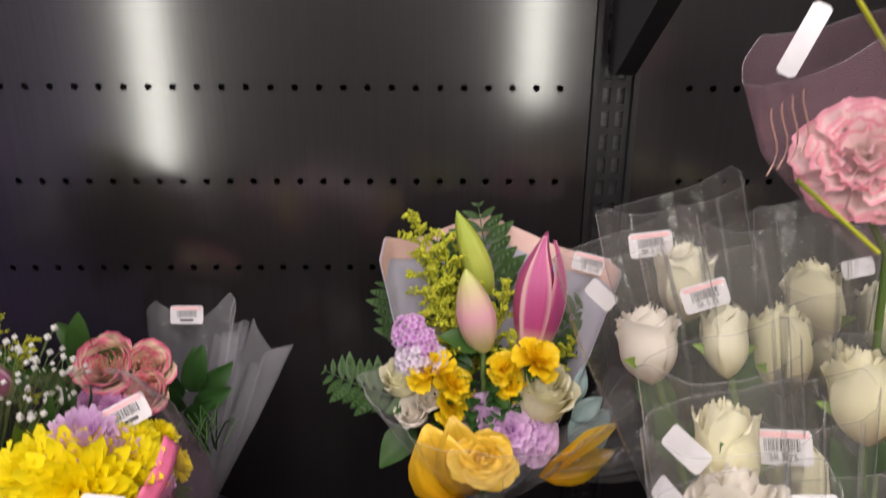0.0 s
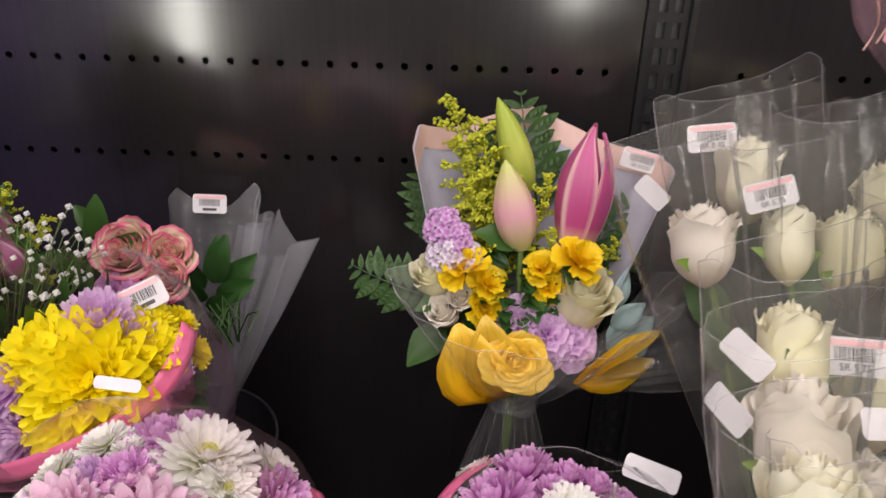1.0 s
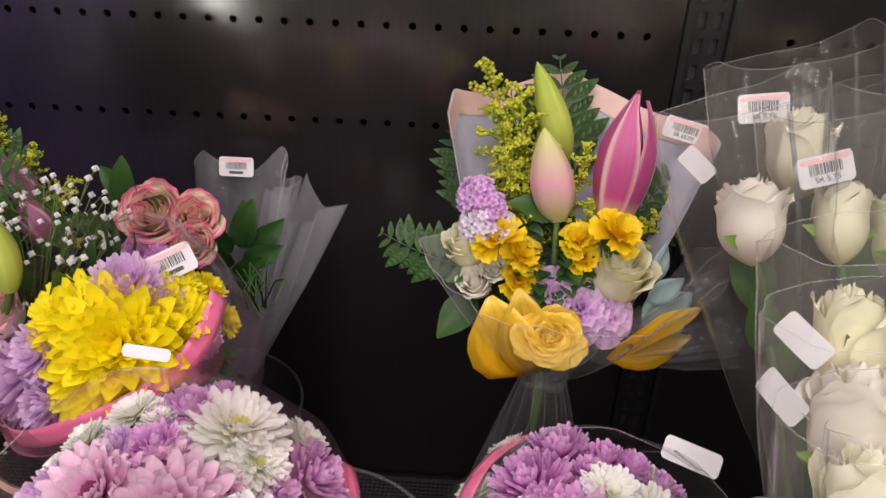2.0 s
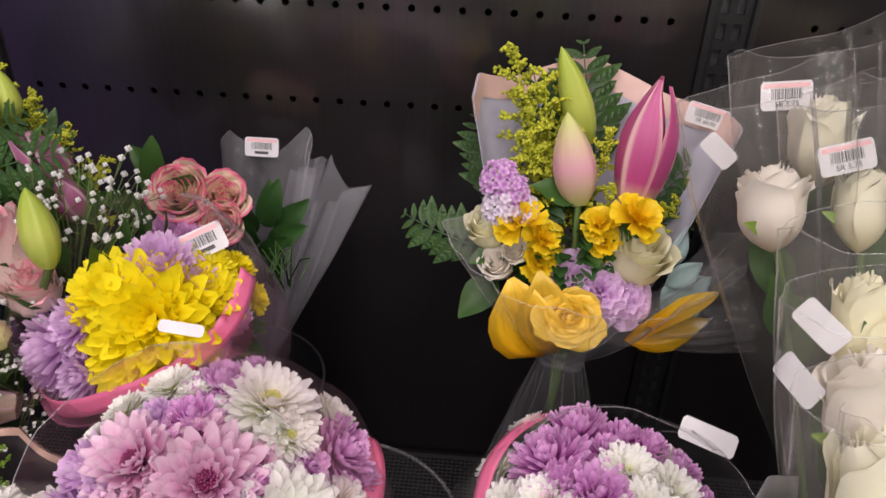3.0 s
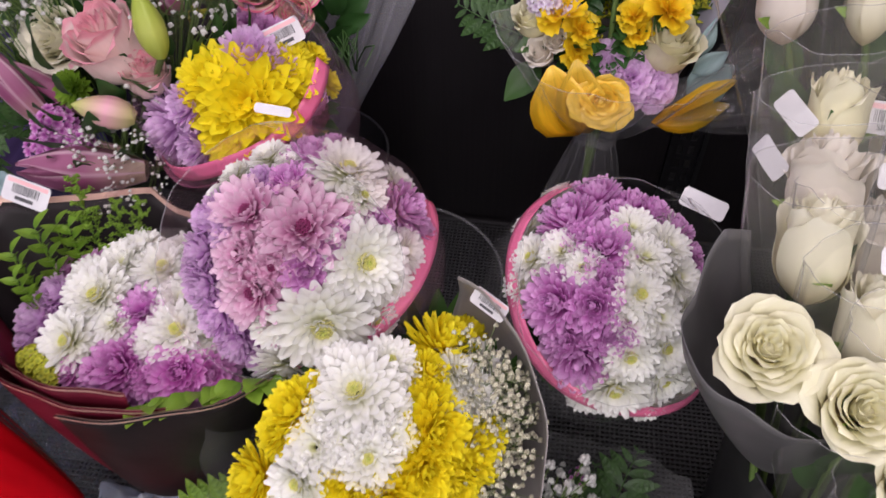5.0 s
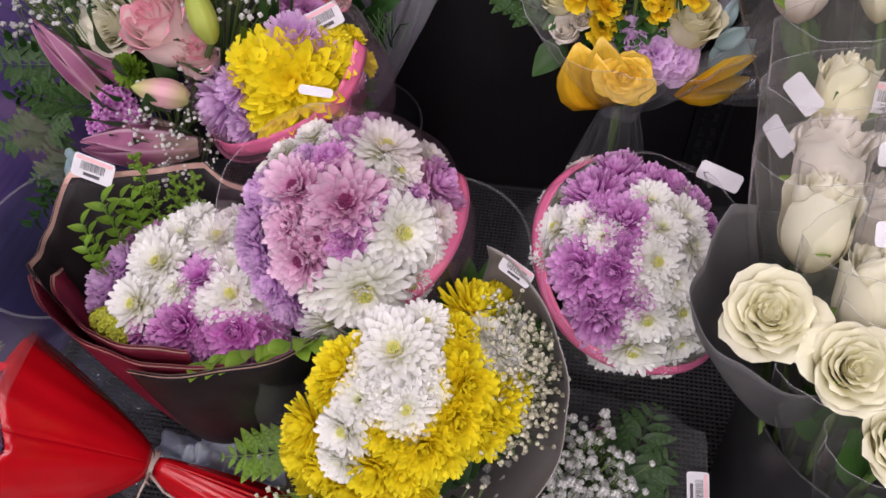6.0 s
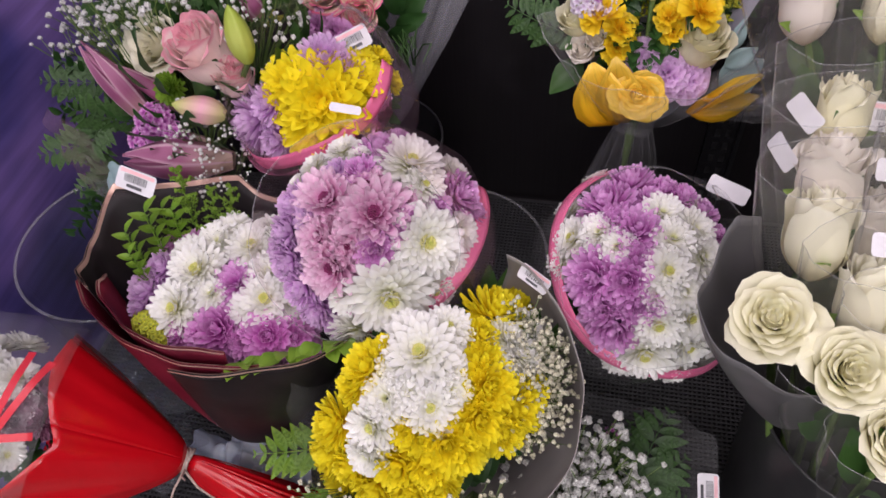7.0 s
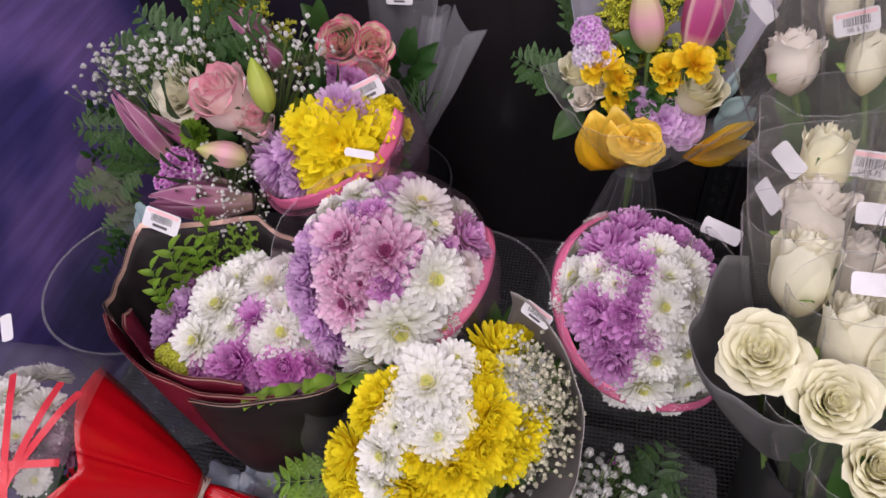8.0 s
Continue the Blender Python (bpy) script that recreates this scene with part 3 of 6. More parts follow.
def flowers(parent, rows, kind, mat, centre, tilt=None, eye=False, names="bloom", sink=None, grow=1.14, label=""):
    """Blooms at (x, y, z, radius), each turned away from centre."""
    if sink is None:
        sink = {"daisy": 0.16, "quill": 0.34, "pompon": 0.40}[kind]
    for i, (x, y, z, rad) in enumerate(rows):
        p = Vector((x, y, z))
        n = (p - Vector(centre)).normalized()
        if tilt:
            n = (n + Vector(tilt)).normalized()
        n = (n + Vector((RNG.uniform(-.09, .09), RNG.uniform(-.09, .09), RNG.uniform(-.09, .09)))).normalized()
        m = scaled(facing(p - n * rad * sink, n, None, RNG.uniform(0, 6)), rad * grow)
        b = part(names, mum(kind, 11 + i % 4, mat), parent, m, label if i == 0 else "")
        if eye:
            part("flower_eye", eye_mesh(EYE_WINE if eye == "wine" else EYE_GREEN), b, m, ("dark wine heart" if eye == "wine" else "green and yellow eye") if i == 0 else "")


def leaf_bed(parent, centre, axis, radius, n, mat, slim=0.3, size=0.045, name="leaf", low=-0.3, high=0.9):
    """Leaves that stick out round a head, between and under the blooms."""
    axis = Vector(axis).normalized()
    base = facing(centre, axis)
    for i in range(n):
        h = low + (high - low) * ((i + 0.5) / n)
        a = i * 2.399 + RNG.uniform(-.3, .3)
        s = math.sqrt(max(0.05, 1 - h * h))
        d = (base.to_3x3() @ Vector((s * math.cos(a), s * math.sin(a), h)))
        out = (d + axis * 0.8 + Vector((RNG.uniform(-.3, .3), RNG.uniform(-.3, .3), RNG.uniform(-.2, .3)))).normalized()
        m = scaled(facing(Vector(centre) + d * radius, out, d), size * RNG.uniform(0.7, 1.25))
        part(name, leaf_mesh(1 + i % 2, mat, slim, 0.15 + 0.1 * (i % 3)), parent, m)


def heart(parent, centre, radius, mat=None):
    """The packed green calyxes and leaf stubs under the blooms."""
    g = Geo()
    r = random.Random(5)
    for i in range(260):
        z = 1 - 2 * (i + 0.5) / 260
        a = i * 2.399
        s = math.sqrt(1 - z * z)
        d = Vector((s * math.cos(a), s * math.sin(a), z))
        leaf_into(g, facing(d * radius * 0.72, d + Vector((r.uniform(-.7, .7), r.uniform(-.7, .7), r.uniform(-.7, .7)))), radius * 0.34, radius * 0.13)
    part("foliage", g.mesh("foliage", mat or DARKLEAF), parent, Matrix.Translation(centre))


def stems(parent, top, foot, n=6, spread=0.012, r=0.0022, mat=None):
    top, foot = Vector(top), Vector(foot)
    for i in range(n):
        a = i * 2.399
        o = Vector((math.cos(a), math.sin(a), 0)) * spread * math.sqrt(i / n)
        g = Geo()
        g.tube([top - o * 0.8, top.lerp(foot, 0.5) + o * 0.3, foot + o * 1.6], r, r * 1.15, 6)
        part("stem", g.mesh("stem", mat or STEM), parent)


def wrap_mesh(name, mat, base, axis, length, prof, rim=None, a0=0.0, a1=math.tau, ripple=0.04, waves=9, seed=1, na=72, ns=16, hint=None, squash=1.0, s0=0.0, lean=None):
    """A sheet gathered at base and opened along axis. prof(s): radius in metres; rim(a): how far the sheet reaches at that angle (1: length).
    Angle 0 is to the right, a quarter turn is up or back."""
    base, axis = Vector(base), Vector(axis).normalized()
    fr = upfacing(base, axis)
    r = random.Random(seed)
    p1, p2, p3 = (r.uniform(0, 6) for _ in range(3))
    g = Geo()

    def at(u, v):
        a = a0 + (a1 - a0) * u
        reach = rim(a) if rim else 1.0
        s = (s0 + (1 - s0) * v) * reach
        w = 1 + ripple * min(1, s * 1.6) * (math.sin(waves * a + p1) + 0.6 * math.sin(waves * 1.7 * a + p2 + 2 * s) + 0.5 * math.sin(waves * 2.9 * a + p3))
        rad = prof(s) * w
        p = Vector((rad * math.cos(a), rad * math.sin(a) * squash, s * length))
        if lean:
            p = p + Vector(lean) * s * s
        return fr @ p
    g.grid(at, na, ns)
    return g.mesh(name, mat), at


def edge_strip(name, mat, at, width=0.06, na=72, lift=0.0012):
    """A band along the free rim of a sheet, both sides of it."""
    g = Geo()
    for sgn in (1, -1):
        def strip(u, v, sgn=sgn):
            p = Vector(at(u, 1 - width * (1 - v)))
            q = Vector(at(min(1, u + 0.002), 1 - width * (1 - v)))
            q2 = Vector(at(u, 1 - width * (1 - v) - 0.01))
            n = (q - p).cross(q2 - p)
            n = n.normalized() if n.length > 1e-12 else Vector((0, 0, 1))
            return p + n * lift * sgn
        g.grid(strip, na, 1)
    return g.mesh(name, mat)


def film_edge(parent, at, r=0.0005, n=64, v=1.0):
    """A pale milky thread along the cut edge of a film, standing in for its highlight."""
    g = Geo()
    g.tube([Vector(at(i / n, v)) for i in range(n + 1)], r, None, 5)
    return part("film_edge", g.mesh("film_edge", EDGE), parent)


def film_crease(parent, at, u, v0, v1, r=0.0008):
    """A pale milky thread up a film, standing in for the highlight on a sharp crease."""
    g = Geo()
    g.tube([Vector(at((u + 0.01 * math.sin(5 * i)) % 1.0, v0 + (v1 - v0) * i / 10)) for i in range(11)], r * 0.5, r, 5)
    return part("film_crease", g.mesh("film_crease", EDGE), parent)


def cone(r0, r1, power=1.0):
    return lambda s: r0 + (r1 - r0) * max(0.0, s) ** power


def bag(r0, head, belly=0.62, shut=0.75):
    """Radius of a bag round a head of that radius: out to the belly, in again over the blooms."""
    def prof(s):
        if s < belly:
            return r0 + (head - r0) * math.sin(s / belly * math.pi / 2) ** 1.1
        return head * (1 - (1 - shut) * ((s - belly) / (1 - belly)) ** 2)
    return prof


def corners(*spots):
    """Rim of a square sheet: points that stand out at given angles (degrees, extra reach, width in degrees)."""
    def rim(a):
        e = 1.0
        for deg, extra, wide in spots:
            d = abs((math.degrees(a) - deg + 180) % 360 - 180)
            e += extra * max(0, 1 - d / wide) ** 1.3
        return e
    return rim


def band(name, mat, parent, centre, axis, radius, width, a0=0.0, a1=math.tau, flare=0.0, seed=1, label=""):
    fr = upfacing(centre, axis)
    g = Geo()
    r = random.Random(seed)
    p1 = r.uniform(0, 6)

    def at(u, v):
        a = a0 + (a1 - a0) * u
        rad = radius * (1 + 0.012 * math.sin(5 * a + p1)) + flare * (v - 0.5)
        return fr @ Vector((rad * math.cos(a), rad * math.sin(a), (v - 0.5) * width + 0.004 * math.sin(3 * a + p1)))
    g.grid(at, 64, 3)
    return solid(part(name, g.mesh(name, mat), parent, None, label), 0.0006)


def text_mesh(words, size):
    cu = bpy.data.curves.new("price", "FONT")
    cu.body, cu.size, cu.align_x, cu.align_y, cu.extrude = words, size, "CENTER", "CENTER", 0.00005
    ob = new("price_source", cu)
    me = bpy.data.meshes.new_from_object(ob.evaluated_get(bpy.context.evaluated_depsgraph_get()))
    bpy.data.objects.remove(ob)
    me.materials.clear()
    me.materials.append(INK)
    return me


def sticker(parent, p, n, up, words="", w=0.038, h=0.020, bend=0.0, blank=False):
    """A price label stuck on the wrap: pink head line, bar code, price."""
    m = facing(p, n, up)

    def curved(lo, hi, z, seg=10):
        g = Geo()

        def at(u, v):
            x = lo[0] + (hi[0] - lo[0]) * u
            y = lo[1] + (hi[1] - lo[1]) * v
            return Vector((x, y, z - bend * (x / (w / 2)) ** 2 * w))
        g.grid(at, seg, 2)
        return g
    g = Geo()

    def body(u, v):
        x, y = (u - 0.5) * w, (v - 0.5) * h
        c = 0.0025
        ex = abs(x) - (w / 2 - c)
        if ex > 0:
            y *= (h / 2 - c + math.sqrt(max(0, c * c - ex * ex))) / (h / 2)
        return Vector((x, y, -bend * (x / (w / 2)) ** 2 * w))
    g.grid(body, 22, 2)
    s = part("price_label", g.mesh("price_label", STICK, False), parent, m, "white paper price label")
    if blank:
        return s
    part("printed_line", curved((-w * 0.44, h * 0.27), (w * 0.44, h * 0.43), 0.0004).mesh("printed_line", STICKPINK), s, m, "pink printed line")
    g = Geo()
    r = random.Random(4)
    x = -w * 0.30
    while x < w * 0.30:
        t = r.choice((0.0004, 0.0006, 0.0010))
        zb = 0.0004 - bend * (x / (w / 2)) ** 2 * w
        g.box((x, -h * 0.12, zb - 0.0001), (x + t, h * 0.24, zb))
        x += t + r.choice((0.0004, 0.0007, 0.0010))
    part("bar_code", g.mesh("bar_code", INK, False), s, m)
    if words:
        part("price", text_mesh(words, h * 0.27), s, m @ Matrix.Translation((0, -h * 0.29, 0.0005 - bend * 0.001)))
    else:
        g = Geo()
        g.box((-w * 0.2, -h * 0.36, 0.0003), (w * 0.2, -h * 0.22, 0.0004))
        part("price", g.mesh("price", INK, False), s, m)
    return s


def bucket(name, x, y, r, top, mat, label, foot=0.3):
    b = thing(name, (x, y, foot), label, "bucket", "flower buckets")
    g = Geo()

    def wall(u, v):
        a = u * math.tau
        rad = r * (0.80 + 0.20 * v)
        return Vector((rad * math.cos(a), rad * math.sin(a), 0.002 + (top - foot) * v))
    g.grid(wall, 48, 8)
    g.grid(lambda u, v: Vector((r * 0.80 * v * math.cos(u * math.tau), r * 0.80 * v * math.sin(u * math.tau), 0.002)), 48, 2)
    part("bucket_wall", g.mesh("bucket_wall", mat), b, Matrix.Translation((x, y, foot)))
    g = Geo()
    g.tube([(r * math.cos(i * math.tau / 48), r * math.sin(i * math.tau / 48), top - foot) for i in range(49)], 0.0018, None, 6)
    part("bucket_rim", g.mesh("bucket_rim", mat if mat is BLACKPLASTIC else EDGE), b, Matrix.Translation((x, y, foot)))
    return b


# ---- the cooler and the shop round it ----
X0, X1 = -0.38, 0.332


def perforated(name, xa, xb, first, count, label):
    """Black back panel with rows of round holes 25 mm apart, the rows 100 mm apart."""
    g = Geo()
    rows = [0.8 + 0.1 * k for k in range(8)]
    zs = 0.29
    th = 0.0012
    for z in rows:
        g.grid(lambda u, v: Vector((xa + (xb - xa) * u, 0, zs + (z - 0.0125 - zs) * v)), 4, 1)
        left = first - 0.0125 - (count - 1) * 0.025
        right = first + 0.0125
        g.grid(lambda u, v: Vector((xa + (left - xa) * u, 0, z - 0.0125 + 0.025 * v)), 1, 1)
        g.grid(lambda u, v: Vector((right + (xb - right) * u, 0, z - 0.0125 + 0.025 * v)), 1, 1)
        for i in range(count):
            cx = first - i * 0.025

            def ring(u, v, cx=cx, z=z):
                a = u * math.tau + math.pi / 4
                c, s = math.cos(a), math.sin(a)
                k = max(abs(c), abs(s))
                sq = Vector((c / k * 0.0125, 0, s / k * 0.0125))
                ci = Vector((c * 0.0037, 0, s * 0.0037))
                return Vector((cx, 0, z)) + (sq.lerp(ci, min(1, v * 2)) if v <= 0.5 else ci + Vector((0, th * 2 * (v - 0.5) * 2, 0)))
            g.grid(ring, 16, 2)
        zs = z + 0.0125
    g.grid(lambda u, v: Vector((xa + (xb - xa) * u, 0, zs + (2.0 - zs) * v)), 4, 1)
    return structure(name, g, PANEL, label)


perforated("wall_back", X0, X1, 0.3, 27, "black brushed steel back panel with rows of round holes")
perforated("wall_back_right", 0.382, 1.3, 1.26, 34, "black brushed steel back panel beside the slotted upright")
perforated("wall_back_left", -1.3, -0.43, -0.46, 33, "black brushed steel back panel behind the end panel")
g = Geo()
g.box((-1.35, 0.03, 0.0), (1.35, 0.06, 2.1))
structure("wall_rear", g, VOID, "black cavity wall behind the panels")


def upright(xa, xb):
    """Slotted steel upright: two flanges and a web with a column of slots."""
    u = thing("upright", ((xa + xb) / 2, 0, 0.3), "black slotted steel shelving upright between panels", "upright", "shelving uprights", "structure")
    g = Geo()
    g.box((xa, -0.006, 0.3), (xa + 0.006, 0.02, 1.98))
    part("flange", g.mesh("flange", UPRIGHT, False), u)
    g = Geo()
    g.box((xb - 0.006, -0.006, 0.3), (xb, 0.02, 1.98))
    part("flange", g.mesh("flange", UPRIGHT, False), u)
    g = Geo()
    g.box((xa + 0.006, 0.014, 0.3), (xb - 0.006, 0.018, 1.98))
    part("web_back", g.mesh("web_back", SLOTGREY, False), u, None, "grey steel seen through the slots")
    g = Geo()
    xs = [xa + 0.006, xa + 0.0125, xa + 0.0205, xa + 0.0275, xa + 0.0355, xb - 0.006]
    z = 0.3
    while z < 1.97:
        for i in range(5):
            slot = i in (1, 3)
            lo, hi = (z, z + 0.009) if slot else (z, z + 0.025)
            g.box((xs[i], 0.003, lo), (xs[i + 1], 0.006, hi))
        z += 0.025
    part("slotted_web", g.mesh("slotted_web", UPRIGHT, False), u)
    return u


upright(X1 + 0.001, X1 + 0.049)
upright(-0.43, X0 - 0.001)

bk = thing("shelf_bracket", (0.357, 0, 1.02), "black steel cantilever bracket hooked on the upright", "bracket")
g = Geo()
prof_pts = [(-0.001, 1.018), (-0.03, 1.018), (-0.16, 1.10), (-0.16, 1.25), (-0.001, 1.25)]
for sx in (-0.010, 0.010):
    o = len(g.v)
    for y, z in prof_pts:
        g.v.append((0.357 + sx, y - 0.006, z))
        g.t.append((0.5, 0.5))
    g.f.append(tuple(range(o, o + 5)) if sx > 0 else tuple(range(o + 4, o - 1, -1)))
for i in range(5):
    j = (i + 1) % 5
    g.f.append((i, j, 5 + j, 5 + i))
part("bracket_arm", g.mesh("bracket_arm", UPRIGHT, False), bk)
g = Geo()
g.box((0.349, -0.008, 1.03), (0.353, 0.012, 1.045))
part("bracket_hook", g.mesh("bracket_hook", UPRIGHT, False), bk)

g = Geo()
g.box((-1.3, -0.86, 0.26), (1.3, 0.0, 0.294))
structure("floor_deck", g, DECK, "black steel deck of the flower cooler")
g = Geo()
g.box((-1.3, -0.86, 0.0), (1.3, -0.82, 0.259))
structure("trim_kick_plate", g, DECK, "black kick plate below the deck")


def mesh_mat():
    """Ribbed rubber mesh: bars both ways, 6 mm apart."""
    g = Geo()
    x = -0.50
    while x < 0.62:
        g.box((x, -0.80, 0.2955), (x + 0.0022, -0.006, 0.2985))
        x += 0.006
    y = -0.80
    while y < -0.008:
        g.box((-0.50, y, 0.2945), (0.62, y + 0.0026, 0.2995))
        y += 0.0062
    mm = structure("floor_mat", g, MATBLACK, "black ribbed rubber mesh mat on the deck")
    return mm


mesh_mat()
g = Geo()
g.box((-0.535, -0.84, 0.2945), (-0.510, -0.001, 1.98))
structure("wall_end_panel", g, SIDE, "glossy indigo end panel of the cooler")
g = Geo()
g.box((1.30, -0.86, 0.0), (1.33, -0.001, 2.0))
structure("wall_right", g, DECK, "black end wall of the cooler")
g = Geo()
g.box((-1.33, -0.9, 2.0), (1.33, 0.0, 2.06))
structure("ceiling_canopy", g, DECK, "black canopy of the cooler")
g = Geo()
g.box((-4, -4.5, -0.05), (4, 2, 0.0))
structure("floor", g, FLOOR, "grey tiled shop floor")
g = Geo()
g.box((-4, -4.6, 0), (4, -4.5, 3.0))
structure("wall_shop", g, SHOPWALL, "plain shop wall across the aisle")
g = Geo()
g.box((-4, -4.6, 3.0), (4, 2, 3.1))
structure("ceiling", g, SHOPWALL, "plain shop ceiling")
for wall, xa in (("wall_shop_west", -4.1), ("wall_shop_east", 4.0)):
    g = Geo()
    g.box((xa, -4.6, 0), (xa + 0.1, 2.1, 3.0))
    structure(wall, g, SHOPWALL, "plain shop side wall")
g = Geo()
g.box((-4, 2.0, 0), (4, 2.1, 3.0))
structure("wall_shop_rear", g, SHOPWALL, "plain shop wall behind the cooler")


def tube_light(x, z0, z1):
    t = thing("tube_light", (x, -1.60, z0), "white vertical tube light on a black post across the aisle", "light", "tube lights")
    g = Geo()
    g.tube([(x, -1.60, z0), (x, -1.60, (z0 + z1) / 2), (x, -1.60, z1)], 0.042, None, 16)
    part("tube", g.mesh("tube", LED), t)
    g = Geo()
    g.box((x - 0.03, -1.68, 0.0), (x + 0.03, -1.645, 2.3))
    part("post", g.mesh("post", UPRIGHT, False), t)


tube_light(-0.685, 0.50, 2.2)
tube_light(0.50, 0.72, 2.2)

# ---- clear buckets ----
bucket("flower_bucket", 0.03, -0.34, 0.105, 0.55, VASE, "clear plastic flower bucket on the black mat")
bucket("flower_bucket", -0.372, -0.385, 0.118, 0.56, VASE, "clear plastic flower bucket beside the end panel")
bucket("flower_bucket", 0.20, -0.555, 0.075, 0.455, VASE, "short clear plastic bucket with baby's breath")
bucket("flower_bucket", 0.452, -0.495, 0.112, 0.60, BLACKPLASTIC, "black plastic bucket packed with sleeved roses")
bucket("flower_bucket", 0.545, -0.30, 0.095, 0.60, BLACKPLASTIC, "black plastic bucket at the back panel with sleeved roses")
bucket("flower_bucket", -0.13, -0.13, 0.10, 0.52, BLACKPLASTIC, "black plastic bucket by the back panel")


# ---- domes of chrysanthemums ----
def dome_bouquet():
    c, ax, r = Vector((-0.021, -0.43, 0.67)), Vector((-0.02, -0.58, 0.81)).normalized(), 0.098
    tie = c - ax * 0.15
    b = thing("chrysanthemum_bouquet", (0.02, -0.30, 0.3), "purple, pink and white chrysanthemum dome in clear film with pink ribbon", "bouquet", "bouquets in the cooler")
    flowers(b, [(0.014, -0.420, 0.764, 0.029), (0.029, -0.438, 0.758, 0.019), (0.038, -0.480, 0.735, 0.031), (0.013, -0.518, 0.707, 0.036), (-0.017, -0.531, 0.664, 0.026), (-0.023, -0.525, 0.704, 0.017), (0.047, -0.500, 0.696, 0.019), (0.046, -0.400, 0.740, 0.017)],
            "daisy", WHITE, c, None, True, "white_chrysanthemum", label="white daisy chrysanthemum with a green eye")
    flowers(b, [(-0.048, -0.413, 0.766, 0.017), (-0.073, -0.425, 0.756, 0.014), (-0.087, -0.438, 0.746, 0.010), (0.062, -0.454, 0.722, 0.018), (0.056, -0.478, 0.715, 0.018), (0.028, -0.517, 0.657, 0.016), (-0.030, -0.421, 0.770, 0.012)],
            "daisy", WHITE, c, None, False, "pale_chrysanthemum", label="white chrysanthemum")
    flowers(b, [(-0.049, -0.466, 0.760, 0.031), (-0.005, -0.475, 0.759, 0.034), (-0.036, -0.512, 0.727, 0.031), (-0.050, -0.493, 0.744, 0.024), (-0.023, -0.500, 0.743, 0.020), (0.018, -0.457, 0.759, 0.015), (-0.014, -0.451, 0.768, 0.018), (-0.021, -0.526, 0.702, 0.015)],
            "quill", PINK, c, None, 'wine', "pink_chrysanthemum", label="mauve pink chrysanthemum with a dark heart")
    flowers(b, [(-0.016, -0.410, 0.769, 0.021), (-0.024, -0.440, 0.770, 0.018), (-0.008, -0.379, 0.756, 0.014), (0.057, -0.421, 0.733, 0.025), (0.070, -0.423, 0.713, 0.015), (-0.000, -0.499, 0.740, 0.021), (0.022, -0.469, 0.753, 0.014), (0.043, -0.447, 0.747, 0.014), (0.013, -0.483, 0.749, 0.015)],
            "pompon", PURPLE, c, None, False, "purple_chrysanthemum", label="purple pompon chrysanthemum")
    flowers(b, [(-0.082, -0.461, 0.744, 0.021), (-0.088, -0.480, 0.726, 0.021), (-0.082, -0.500, 0.711, 0.022), (-0.069, -0.515, 0.697, 0.022), (-0.056, -0.524, 0.676, 0.020), (-0.039, -0.529, 0.668, 0.015), (-0.046, -0.440, 0.767, 0.016), (-0.097, -0.485, 0.708, 0.016), (-0.063, -0.477, 0.749, 0.016)],
            "pompon", LAVENDER, c, None, False, "lavender_chrysanthemum", label="lavender pompon chrysanthemum")
    heart(b, c, 0.088)
    me, at = wrap_mesh("film_bag", PINKFILM, tie, ax, 0.24, bag(0.012, 0.110, 0.60, 0.86), corners((62, 0.30, 75), (200, 0.04, 50)), ripple=0.012, waves=7, seed=3)
    part("film_bag", me, b, None, "clear glossy film")
    film_edge(b, at, 0.0004)
    band("ribbon", RIBBON, b, (-0.006, -0.431, 0.650), (-0.596, 0.035, 0.802), 0.1040, 0.014, radians(-105), radians(28), flare=-0.004, seed=2, label="pink ribbon round the head")
    me, at = wrap_mesh("film_skirt", CLEAR, tie, (Vector((0.02, -0.30, 0.36)) - tie), 0.20, cone(0.012, 0.05), ripple=0.12, waves=8, seed=5)
    part("film_skirt", me, b)
    stems(b, tie + ax * 0.06, (0.03, -0.33, 0.304), 8)
    return b


dome_bouquet()


